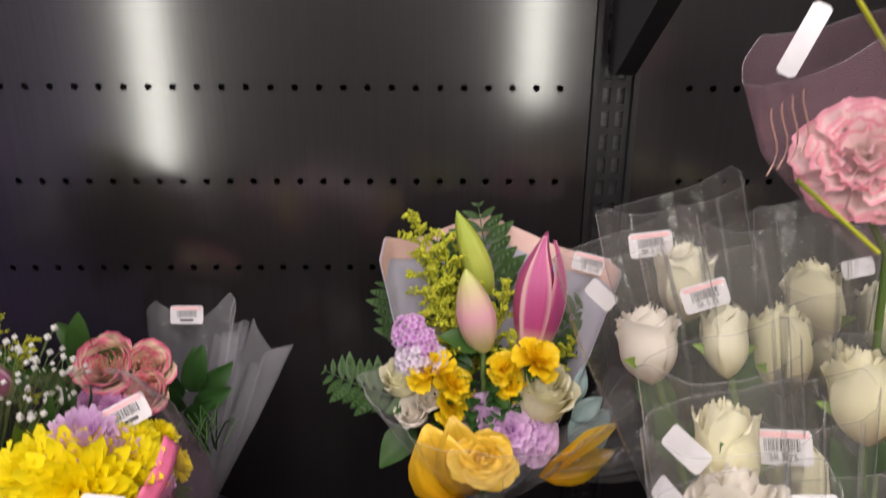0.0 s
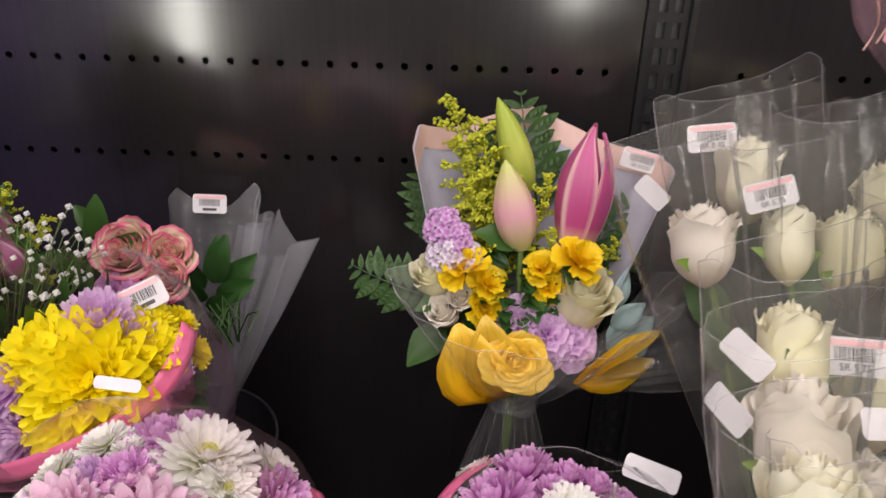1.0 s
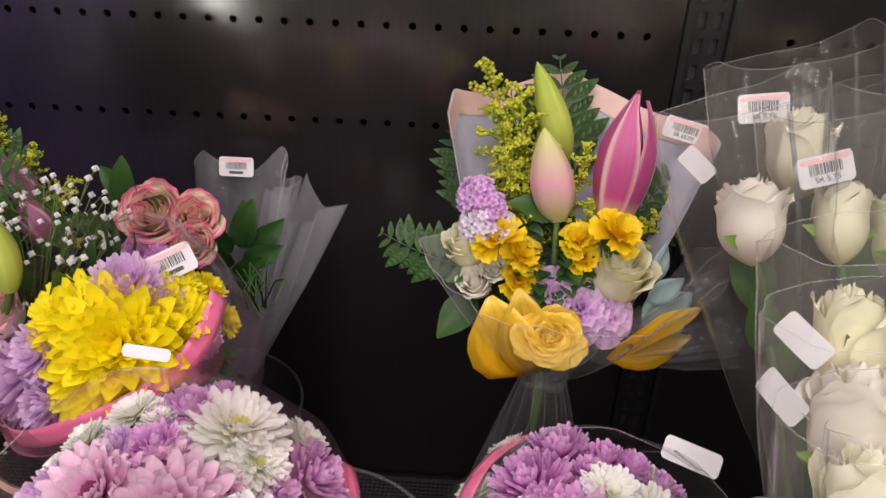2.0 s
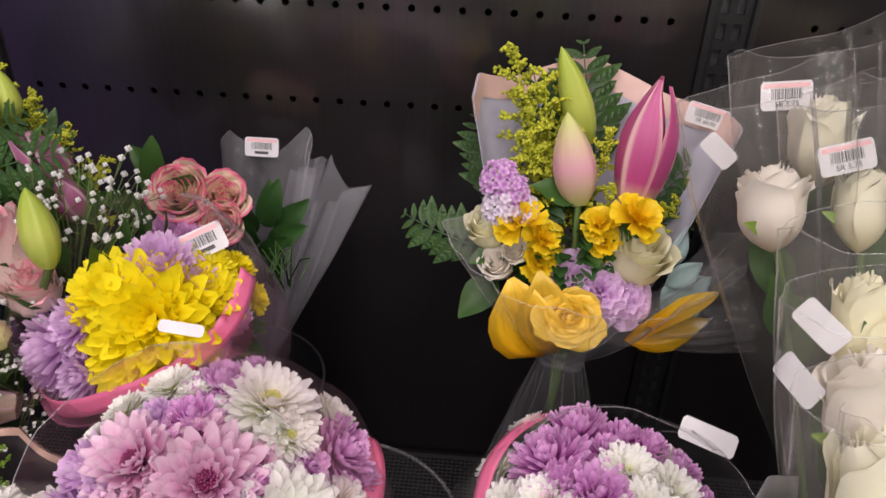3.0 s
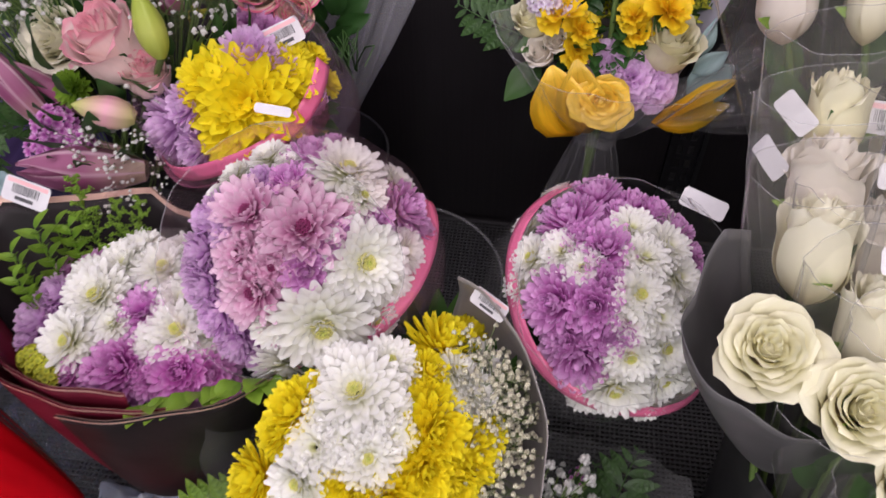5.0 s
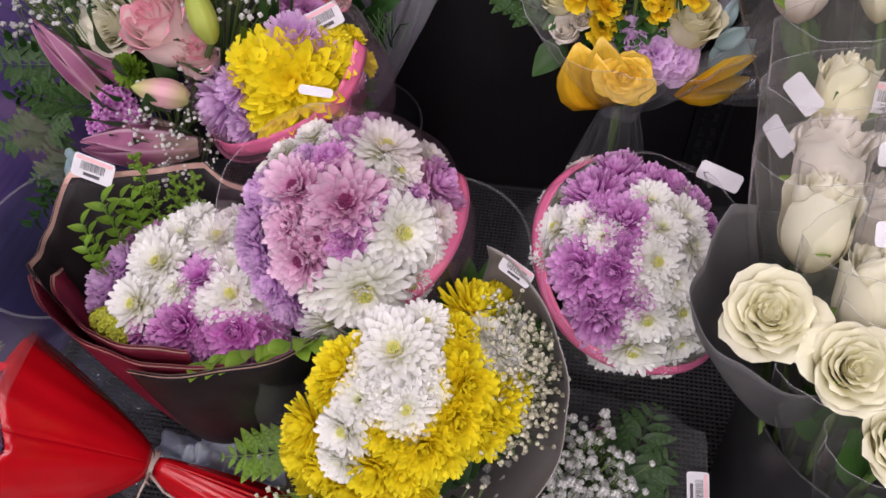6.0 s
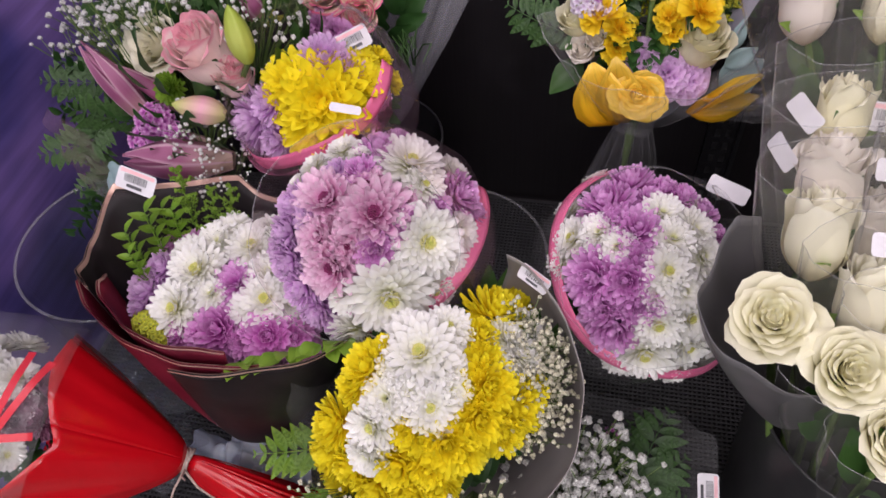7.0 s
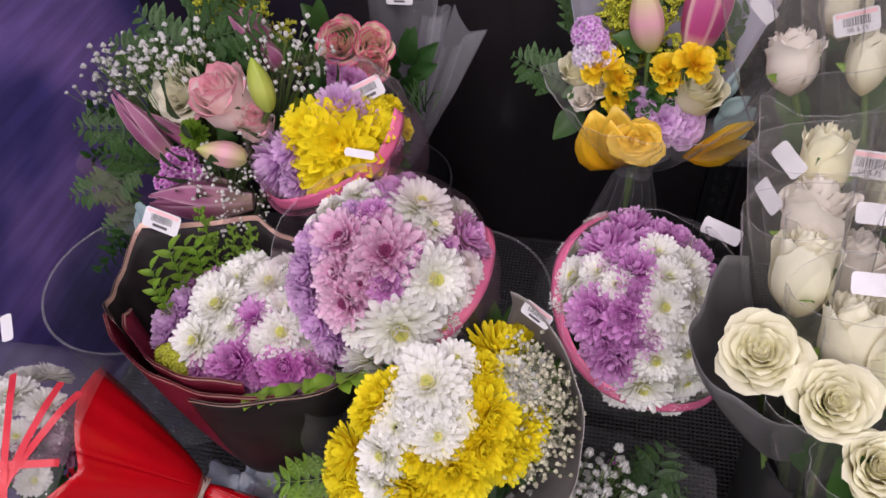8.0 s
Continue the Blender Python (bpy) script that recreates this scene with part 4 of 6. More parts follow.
def dome_bouquet_mixed():
    c, ax = Vector((0.225, -0.405, 0.626)), Vector((0.13, -0.48, 0.86)).normalized()
    tie = c - ax * 0.16
    b = thing("chrysanthemum_bouquet", (0.2, -0.25, 0.3), "purple and white chrysanthemum dome in clear film edged with pink ribbon", "bouquet", "bouquets in the cooler")
    flowers(b, [(0.187, -0.398, 0.717, 0.027), (0.206, -0.368, 0.716, 0.024), (0.215, -0.430, 0.721, 0.026), (0.182, -0.464, 0.692, 0.030), (0.210, -0.469, 0.700, 0.026), (0.221, -0.483, 0.686, 0.020), (0.204, -0.493, 0.665, 0.030), (0.190, -0.483, 0.676, 0.019), (0.233, -0.483, 0.687, 0.018), (0.236, -0.376, 0.720, 0.016), (0.253, -0.382, 0.718, 0.017), (0.269, -0.394, 0.714, 0.017), (0.281, -0.412, 0.708, 0.013), (0.286, -0.426, 0.701, 0.011), (0.224, -0.394, 0.724, 0.015), (0.197, -0.421, 0.720, 0.019), (0.219, -0.454, 0.712, 0.018)],
            "pompon", PURPLE, c, None, False, "purple_chrysanthemum", label="purple pompon chrysanthemum")
    flowers(b, [(0.184, -0.430, 0.712, 0.020), (0.199, -0.444, 0.713, 0.017), (0.178, -0.343, 0.688, 0.017), (0.154, -0.445, 0.683, 0.016), (0.155, -0.388, 0.694, 0.015), (0.234, -0.411, 0.724, 0.020), (0.244, -0.434, 0.719, 0.021), (0.261, -0.420, 0.717, 0.021), (0.270, -0.440, 0.707, 0.020), (0.237, -0.475, 0.695, 0.019), (0.257, -0.469, 0.695, 0.021), (0.278, -0.458, 0.691, 0.019), (0.264, -0.495, 0.612, 0.017), (0.216, -0.503, 0.633, 0.019), (0.292, -0.471, 0.595, 0.018), (0.291, -0.465, 0.668, 0.018), (0.266, -0.390, 0.715, 0.013)],
            "daisy", WHITE, c, None, False, "pale_chrysanthemum", label="white chrysanthemum")
    flowers(b, [(0.162, -0.428, 0.698, 0.021), (0.241, -0.460, 0.707, 0.023), (0.265, -0.481, 0.675, 0.022), (0.240, -0.491, 0.673, 0.022), (0.233, -0.502, 0.646, 0.027), (0.267, -0.491, 0.650, 0.024), (0.291, -0.477, 0.640, 0.020)],
            "daisy", WHITE, c, None, True, "white_chrysanthemum", label="white chrysanthemum with a green eye")
    heart(b, c, 0.085)
    me, at = wrap_mesh("film_bag", CLEAR, tie, ax, 0.235, bag(0.012, 0.106, 0.62, 0.85), corners((62, 0.34, 48), (5, 0.36, 44), (180, 0.05, 50)), ripple=0.014, waves=7, seed=8)
    film_edge(b, at, 0.0004)
    part("film_bag", me, b, None, "clear film with a tall pointed corner")
    film_crease(b, at, 0.17, 0.3, 1.0)
    band("ribbon", RIBBON, b, (0.238, -0.414, 0.654), (0.390, -0.271, 0.880), 0.1021, 0.0095, radians(118), radians(352), flare=-0.006, seed=2, label="pink ribbon round the head")
    sticker(b, (0.291, -0.375, 0.726), (-0.1, -0.62, 0.78), (0.35, 0.72, 0.56), w=0.037, h=0.016, blank=True)
    me, _ = wrap_mesh("film_skirt", CLEAR, tie, (Vector((0.21, -0.24, 0.36)) - tie), 0.2, cone(0.012, 0.05), ripple=0.12, waves=8, seed=6)
    part("film_skirt", me, b)
    stems(b, tie + ax * 0.06, (0.2, -0.24, 0.304), 8)
    return b


dome_bouquet_mixed()


def yellow_white_bouquet():
    c, ax = Vector((0.052, -0.551, 0.602)), Vector((0.02, -0.42, 0.9)).normalized()
    tie = c - ax * 0.14
    b = thing("chrysanthemum_bouquet", (0.06, -0.47, 0.3), "yellow and white chrysanthemum bouquet with dry statice in taupe grey paper", "bouquet", "bouquets in the cooler")
    flowers(b, [(0.104, -0.515, 0.696, 0.027), (0.097, -0.547, 0.706, 0.017), (0.116, -0.473, 0.653, 0.019), (0.012, -0.588, 0.701, 0.024), (0.003, -0.601, 0.691, 0.018), (-0.015, -0.621, 0.660, 0.024), (-0.020, -0.633, 0.630, 0.024), (0.003, -0.646, 0.640, 0.019), (0.107, -0.586, 0.694, 0.028), (0.104, -0.609, 0.684, 0.025), (0.131, -0.590, 0.673, 0.025), (0.139, -0.573, 0.671, 0.020), (0.123, -0.609, 0.668, 0.021), (0.082, -0.630, 0.677, 0.026), (0.063, -0.631, 0.681, 0.019), (0.047, -0.627, 0.686, 0.016), (0.096, -0.631, 0.669, 0.019), (0.046, -0.648, 0.660, 0.022), (0.070, -0.645, 0.663, 0.021), (0.023, -0.575, 0.709, 0.015), (0.102, -0.566, 0.702, 0.017), (-0.014, -0.643, 0.596, 0.020), (0.025, -0.657, 0.631, 0.021), (0.056, -0.658, 0.640, 0.020), (0.079, -0.651, 0.646, 0.018)],
            "pompon", YELLOW, c, None, False, "yellow_chrysanthemum", label="bright yellow chrysanthemum")
    flowers(b, [(0.053, -0.575, 0.712, 0.030), (0.024, -0.627, 0.681, 0.023), (0.067, -0.612, 0.696, 0.022), (0.127, -0.550, 0.687, 0.021), (0.070, -0.550, 0.713, 0.020)],
            "daisy", WHITE, c, None, True, "white_chrysanthemum", label="white chrysanthemum with a green eye")
    flowers(b, [(0.039, -0.557, 0.714, 0.018), (0.037, -0.588, 0.708, 0.018), (0.075, -0.582, 0.708, 0.016), (0.032, -0.610, 0.696, 0.021), (0.021, -0.642, 0.662, 0.019), (0.050, -0.605, 0.701, 0.018), (0.082, -0.597, 0.701, 0.015), (0.115, -0.542, 0.696, 0.019), (0.127, -0.517, 0.679, 0.020), (0.140, -0.491, 0.639, 0.017), (0.114, -0.567, 0.695, 0.014), (0.147, -0.539, 0.663, 0.015)],
            "daisy", WHITE, c, None, False, "pale_chrysanthemum", label="white chrysanthemum")
    heart(b, c, 0.088)
    for i, (p, d) in enumerate([((0.138, -0.515, 0.585), (0.1, -0.1, 0.9)), ((0.142, -0.535, 0.575), (0.1, -0.2, 0.9)), ((0.143, -0.555, 0.57), (0.1, -0.3, 0.9)), ((0.0, -0.64, 0.58), (-0.2, -0.7, 0.7)), ((0.06, -0.66, 0.58), (0.0, -0.7, 0.7)), ((0.10, -0.63, 0.59), (0.2, -0.6, 0.7)), ((0.115, -0.517, 0.623), (0.15, -0.25, 0.9)), ((0.122, -0.528, 0.616), (0.15, -0.25, 0.9)), ((0.126, -0.538, 0.608), (0.15, -0.25, 0.9)), ((0.127, -0.546, 0.602), (0.15, -0.25, 0.9)), ((0.123, -0.572, 0.587), (0.15, -0.25, 0.9))]):
        sp = spray_meshes(30 + i % 2, 44, 0.030, 0.34)
        m = scaled(facing(p, d), 0.085)
        part("statice_stalk", sp[0], b, m)
        dry = sp[1].copy()
        dry.materials[0] = DRIED
        tagged(part("statice", dry, b, m, "dry cream statice" if i == 0 else ""), kind="stuff")
    for p, d, s in [((-0.04, -0.58, 0.53), (-0.75, -0.35, 0.35), 0.085), ((-0.02, -0.62, 0.52), (-0.6, -0.7, 0.2), 0.085), ((-0.01, -0.65, 0.53), (-0.5, -0.85, 0.3), 0.075)]:
        part("fern_frond", fern_mesh(2, LIME, 9), b, scaled(facing(p, d, (0, -0.5, 1)), s), "lime green fern frond")
    for p, d in [((0.13, -0.49, 0.62), (0.25, 0.1, 0.9)), ((0.148, -0.5, 0.62), (0.2, -0.1, 1)), ((0.09, -0.46, 0.62), (-0.1, 0.3, 0.9)), ((0.07, -0.46, 0.62), (-0.3, 0.3, 0.8)), ((0.10, -0.46, 0.62), (0.1, 0.4, 0.9))]:
        part("leaf", leaf_mesh(1, LEAF, 0.22, 0.2), b, scaled(facing(p, d, (0, -1, 0.3)), 0.045))
    rim = corners((40, 0.12, 40), (75, 0.08, 40), (330, 0.10, 60), (275, -0.04, 40))
    me, at = wrap_mesh("paper_wrap", GREYPAPER, tie, ax, 0.205, lambda s: 0.02 + 0.110 * min(1, s / 0.85) ** 0.72, rim, radians(-112), radians(66), ripple=0.010, waves=5, seed=11)
    solid(part("paper_wrap", me, b, None, "taupe grey paper wrap"), 0.0006)
    me, _ = wrap_mesh("film_wrap", CLEAR, tie, ax, 0.19, cone(0.02, 0.125, 0.75), None, radians(110), radians(255), ripple=0.03, waves=8, seed=12)
    part("film_wrap", me, b)
    sticker(b, (0.132, -0.488, 0.712), (-0.35, -0.62, 0.65), (0.35, 0.45, 0.6), w=0.031, h=0.014)
    stems(b, tie + ax * 0.05, (0.06, -0.46, 0.304), 8)
    return b


yellow_white_bouquet()


def burgundy_bouquet():
    c, ax = Vector((-0.150, -0.500, 0.590)), Vector((0.0, 0.28, 0.96)).normalized()
    tie = Vector((-0.152, -0.560, 0.475))
    b = thing("chrysanthemum_bouquet", (-0.13, -0.46, 0.3), "purple and white chrysanthemums in black and burgundy paper, copper edge", "bouquet", "bouquets in the cooler")
    flowers(b, [(-0.180, -0.498, 0.677, 0.029), (-0.193, -0.533, 0.662, 0.027), (-0.109, -0.516, 0.670, 0.027), (-0.136, -0.468, 0.684, 0.024)],
            "daisy", WHITE, Vector((-0.15, -0.455, 0.5)), None, True, "white_chrysanthemum", label="white chrysanthemum with a green eye")
    flowers(b, [(-0.169, -0.468, 0.684, 0.023), (-0.162, -0.451, 0.685, 0.020), (-0.119, -0.445, 0.682, 0.021), (-0.124, -0.527, 0.668, 0.018), (-0.087, -0.514, 0.664, 0.020), (-0.196, -0.479, 0.678, 0.019), (-0.160, -0.519, 0.673, 0.017), (-0.113, -0.491, 0.678, 0.020), (-0.094, -0.481, 0.674, 0.019)],
            "daisy", WHITE, Vector((-0.15, -0.455, 0.5)), None, False, "pale_chrysanthemum", label="white chrysanthemum")
    flowers(b, [(-0.236, -0.510, 0.654, 0.024), (-0.225, -0.491, 0.665, 0.020), (-0.239, -0.526, 0.646, 0.016), (-0.206, -0.530, 0.660, 0.014)],
            "pompon", LAVENDER, Vector((-0.15, -0.455, 0.5)), None, False, "lavender_chrysanthemum", label="lavender chrysanthemum")
    flowers(b, [(-0.140, -0.506, 0.677, 0.023), (-0.228, -0.466, 0.667, 0.016), (-0.202, -0.463, 0.677, 0.015)],
            "quill", PURPLE, Vector((-0.15, -0.455, 0.5)), None, False, "small_purple_chrysanthemum", label="dark purple chrysanthemum")
    flowers(b, [(-0.146, -0.548, 0.660, 0.028), (-0.101, -0.543, 0.655, 0.029), (-0.079, -0.538, 0.649, 0.024), (-0.121, -0.553, 0.654, 0.017), (-0.186, -0.553, 0.653, 0.014), (-0.070, -0.549, 0.638, 0.018), (-0.164, -0.555, 0.655, 0.016)],
            "pompon", MAGENTA, Vector((-0.15, -0.455, 0.5)), None, False, "magenta_chrysanthemum", label="bright magenta chrysanthemum")
    heart(b, c, 0.07)
    for i, (x, y, z) in enumerate([(-0.222, -0.548, 0.655), (-0.212, -0.556, 0.655), (-0.203, -0.562, 0.652)]):
        part("tansy_head", cluster(20 + i, SOLID, 40), b, scaled(facing((x, y, z), (-0.3, -0.5, 0.8)), 0.012), "small yellow button flowers")
    for p, d, s in [((-0.225, -0.480, 0.645), (-0.12, 0.15, 1), 0.075), ((-0.240, -0.490, 0.640), (-0.20, 0.10, 1), 0.065), ((-0.212, -0.468, 0.65), (0.0, 0.15, 1), 0.065), ((-0.232, -0.505, 0.645), (-0.15, 0.0, 1), 0.055), ((-0.222, -0.465, 0.65), (-0.1, 0.2, 1), 0.06)]:
        part("leafy_twig", sprig_mesh(3, LIME), b, scaled(facing(p, d, (0, -1, 0)), s), "lime green leafy twig")
    for p, d, s in [((-0.200, -0.455, 0.655), (-0.03, 0.15, 1), 0.095), ((-0.18, -0.445, 0.65), (0.25, 0.2, 1), 0.075), ((-0.19, -0.445, 0.65), (0.1, 0.2, 1), 0.07)]:
        part("goldenrod", plume_mesh(5, LIME), b, scaled(facing(p, d), s), "budding green goldenrod")
    for i in range(14):
        f = i / 13
        p = Vector((-0.115 + 0.09 * f, -0.576 + 0.03 * f, 0.658 + 0.012 * f))
        part("leaf", leaf_mesh(1 + i % 2, LIME, 0.34, 0.1), b, scaled(facing(p, (RNG.uniform(-.6, .6), -0.8, RNG.uniform(0.2, 0.9)), (0, 0, 1)), 0.026))
    rim = corners((150, 0.34, 60), (100, 0.30, 60), (55, 0.16, 40), (205, 0.16, 34), (300, -0.02, 60), (265, -0.03, 50))
    me, at = wrap_mesh("paper_wrap", BURGUNDY, tie, ax, 0.185, cone(0.012, 0.128, 0.70), rim, radians(160), radians(300), ripple=0.014, waves=5, seed=21, squash=0.68)
    solid(part("paper_wrap", me, b, None, "burgundy paper wrap"), 0.0006)
    part("rose_gold_edge", edge_strip("rose_gold_edge", COPPER, at, 0.014), b, None, "rose gold paper edge")
    me, at2 = wrap_mesh("back_paper", BLACKPAPER, tie, ax, 0.195, cone(0.012, 0.124, 0.70), rim, radians(10), radians(212), ripple=0.022, waves=5, seed=22, squash=0.70)
    solid(part("back_paper", me, b, None, "black paper wrap with rose gold edge"), 0.0006)
    part("rose_gold_edge", edge_strip("rose_gold_edge", COPPER, at2, 0.020), b)
    me, at3 = wrap_mesh("inner_fold", BURGUNDY, tie, ax, 0.192, cone(0.012, 0.118, 0.70), corners((300, -0.02, 60), (200, 0.1, 40)), radians(185), radians(285), ripple=0.02, waves=5, seed=23, squash=0.68)
    solid(part("inner_fold", me, b), 0.0006)
    part("rose_gold_edge", edge_strip("rose_gold_edge", COPPER, at3, 0.012), b)
    me, at4 = wrap_mesh("front_fold", BLACKPAPER, tie, ax, 0.175, cone(0.014, 0.134, 0.68), corners((330, 0.12, 60), (20, 0.1, 40)), radians(262), radians(400), ripple=0.022, waves=4, seed=24, squash=0.70)
    solid(part("front_fold", me, b, None, "black paper fold"), 0.0006)
    part("rose_gold_edge", edge_strip("rose_gold_edge", COPPER, at4, 0.012), b)
    sticker(b, (-0.255, -0.438, 0.726), (0.05, -0.75, 0.66), (0.25, 0.55, 0.75), w=0.040, h=0.021)
    me, _ = wrap_mesh("film_skirt", CLEAR, tie, (0.0, 0.0, -1), 0.11, cone(0.015, 0.06), ripple=0.15, waves=8, seed=25)
    part("film_skirt", me, b)
    stems(b, tie + ax * 0.06, (-0.145, -0.55, 0.304), 7)
    return b


burgundy_bouquet()


def yellow_lilac_bouquet():
    c, ax = Vector((-0.108, -0.289, 0.709)), Vector((-0.03, -0.50, 0.86)).normalized()
    tie = c - ax * 0.15
    b = thing("chrysanthemum_bouquet", (-0.08, -0.24, 0.3), "yellow and lilac chrysanthemum bouquet in rosy film with a pink ribbon", "bouquet", "bouquets in the cooler")
    flowers(b, [(-0.087, -0.346, 0.767, 0.045), (-0.121, -0.334, 0.779, 0.031), (-0.062, -0.321, 0.771, 0.031), (-0.098, -0.364, 0.745, 0.031), (-0.063, -0.296, 0.780, 0.020), (-0.050, -0.276, 0.768, 0.015), (-0.034, -0.288, 0.749, 0.013)],
            "quill", YELLOW, c, None, False, "yellow_chrysanthemum", label="lemon yellow chrysanthemum with pointed petals")
    flowers(b, [(-0.092, -0.313, 0.788, 0.028), (-0.070, -0.311, 0.780, 0.020), (-0.170, -0.342, 0.730, 0.032), (-0.142, -0.348, 0.758, 0.022), (-0.176, -0.337, 0.703, 0.025), (-0.135, -0.366, 0.728, 0.021), (-0.054, -0.343, 0.744, 0.019), (-0.043, -0.317, 0.754, 0.016)],
            "pompon", LAVENDER, c, None, False, "lilac_chrysanthemum", label="lilac chrysanthemum")
    heart(b, c, 0.074)
    me, at = wrap_mesh("film_bag", PINKFILM, tie, ax, 0.225, bag(0.012, 0.094, 0.66, 0.9), corners((48, 0.26, 24), (215, 0.05, 50)), ripple=0.02, waves=7, seed=31)
    part("film_bag", me, b, None, "rosy clear film with a tall corner")
    film_crease(b, at, 0.134, 0.5, 1.0, 0.0016)
    band("ribbon", RIBBON, b, (-0.120, -0.297, 0.739), (-0.372, -0.230, 0.899), 0.0912, 0.015, radians(185), radians(368), flare=-0.004, seed=2, label="wide pink ribbon round the head")
    band("film_collar", ROSYFILM, b, (-0.112, -0.292, 0.719), (-0.372, -0.230, 0.899), 0.0885, 0.034, radians(170), radians(350), flare=0.02, seed=6, label="rosy film collar under the ribbon")
    sticker(b, (-0.068, -0.291, 0.797), (0.1, -0.85, 0.5), (-0.45, 0.3, 0.8), "", 0.034, 0.021)
    sticker(b, (-0.056, -0.372, 0.781), (0.1, -0.75, 0.65), (0.05, 0.6, 0.5), w=0.030, h=0.008, bend=0.05, blank=True)
    me, _ = wrap_mesh("film_skirt", CLEAR, tie, (0.05, 0.3, -1), 0.18, cone(0.012, 0.05), ripple=0.12, waves=8, seed=33)
    part("film_skirt", me, b)
    stems(b, tie + ax * 0.06, (-0.05, -0.16, 0.304), 8)
    return b


yellow_lilac_bouquet()


# ---- the lily bouquet ----
def lily_bouquet():
    neck = Vector((0.215, -0.195, 0.648))
    b = thing("lily_bouquet", (0.21, -0.17, 0.3), "lily, goldenrod and cream rose bouquet in lilac paper edged with peach", "bouquet", "bouquets in the cooler")

    def stalk(p, q, mat, fat, label, split=0.0, spin=0.0):
        p, q = Vector(p), Vector(q)
        part("lily_bud", bud(mat, 1, fat, split), b, scaled(facing(p, q - p, (0, -1, 0), spin), (q - p).length), label)
        g = Geo()
        g.tube([p + (q - p) * 0.03, p.lerp(neck, 0.4) + Vector((0, -0.01, 0)), neck], 0.003, 0.0025, 6)
        part("stem", g.mesh("stem", STEM), b)
    stalk((0.221, -0.125, 0.822), (0.193, -0.115, 0.905), BUDGREEN, 0.148, "closed green lily bud", 0, 0.3)
    stalk((0.213, -0.175, 0.788), (0.199, -0.165, 0.866), BUDBLUSH, 0.215, "blush lily bud with green tip", 0, 0.5)
    stalk((0.257, -0.170, 0.780), (0.273, -0.140, 0.886), LILYPINK, 0.150, "deep pink lily about to open", 0.10, 0.25)
    # wrap
    me, at = wrap_mesh("paper_wrap", LILAC_PAPER, neck, (0.06, 0.22, 0.97), 0.215, cone(0.02, 0.108, 0.62), corners((160, 0.08, 30), (95, 0.20, 75), (20, 0.06, 40)), radians(-12), radians(186), ripple=0.012, waves=4, seed=41, squash=0.72)
    solid(part("paper_wrap", me, b, None, "lilac grey paper wrap"), 0.0006)
    part("peach_edge", edge_strip("peach_edge", PEACH, at, 0.085), b, None, "peach paper edge")
    me, at = wrap_mesh("film_front", CLEAR, neck, (0.05, -0.1, 0.97), 0.115, cone(0.018, 0.11, 0.7), corners((355, 0.35, 40), (180, 0.1, 40)), radians(165), radians(378), ripple=0.03, waves=7, seed=42, squash=0.75)
    part("film_front", me, b, None, "clear film round the front")
    film_edge(b, at, 0.0004)
    for u in (0.12, 0.3, 0.52, 0.7, 0.83, 0.93):
        film_crease(b, at, u, 0.1, 1.0, 0.0006)
    for p, tip, slim, hint in (((0.193, -0.225, 0.662), (0.159, -0.235, 0.741), 0.40, (-0.25, -0.9, 0.3)), ((0.204, -0.225, 0.666), (0.182, -0.235, 0.750), 0.30, (-0.1, -0.9, 0.3)), ((0.265, -0.210, 0.675), (0.338, -0.200, 0.693), 0.22, (0.2, -0.9, 0.4))):
        d = Vector(tip) - Vector(p)
        solid(part("printed_sheet", leaf_mesh(2, ORANGE, slim, 0.10), b, scaled(facing(p, d, hint), d.length), "golden orange printed film"), 0.0004)
    put_rose("printed_rose", b, scaled(facing((0.210, -0.236, 0.714), (0.05, -0.85, 0.5)), 0.023) @ Matrix.Diagonal((1.15, 1, 0.35, 1)), rose(6, ORANGE, 0.6), "orange rose print on the film")
    me, _ = wrap_mesh("printed_sheet", ORANGE, neck, (0.1, -0.10, 0.95), 0.115, cone(0.016, 0.105, 0.8), (lambda a: 0.72 + 0.28 * math.sin(math.pi * (math.degrees(a) - 318) / 38)), radians(318), radians(356), ripple=0.02, waves=6, seed=46, na=24, squash=0.8, s0=0.5)
    part("printed_sheet", me, b)
    for p, tip, slim in (((0.295, -0.190, 0.698), (0.334, -0.185, 0.728), 0.42), ((0.298, -0.185, 0.736), (0.308, -0.175, 0.772), 0.20), ((0.295, -0.190, 0.722), (0.325, -0.185, 0.743), 0.30)):
        d = Vector(tip) - Vector(p)
        solid(part("blue_grey_sheet", leaf_mesh(1, EUCA, slim, 0.12), b, scaled(facing(p, d, (0.1, -0.9, 0.4)), d.length), "blue grey printed film"), 0.0004)
    me, _ = wrap_mesh("film_wing", CLEAR, (0.25, -0.2, 0.675), (0.92, 0.15, 0.25), 0.125, cone(0.012, 0.035, 0.8), None, ripple=0.22, waves=5, seed=55, squash=0.6)
    part("film_wing", me, b)
    me, at = wrap_mesh("film_skirt", CLEAR, neck, (-0.03, 0.0, -1), 0.235, cone(0.016, 0.066, 0.8), None, ripple=0.10, waves=14, seed=56, na=120)
    part("film_skirt", me, b, None, "pleated clear film below the tie")
    for k in range(14):
        film_crease(b, at, 0.03 + k / 14, 0.05, 1.0, 0.0007)
    g = Geo()
    for k in range(4):
        g.tube([neck + Vector((0.02 * math.cos(i * math.tau / 20), 0.02 * math.sin(i * math.tau / 20), 0.006 * k - 0.008 + 0.003 * math.sin(i + k))) for i in range(21)], 0.003, None, 6)
    part("film_knot", g.mesh("film_knot", CLEAR), b)
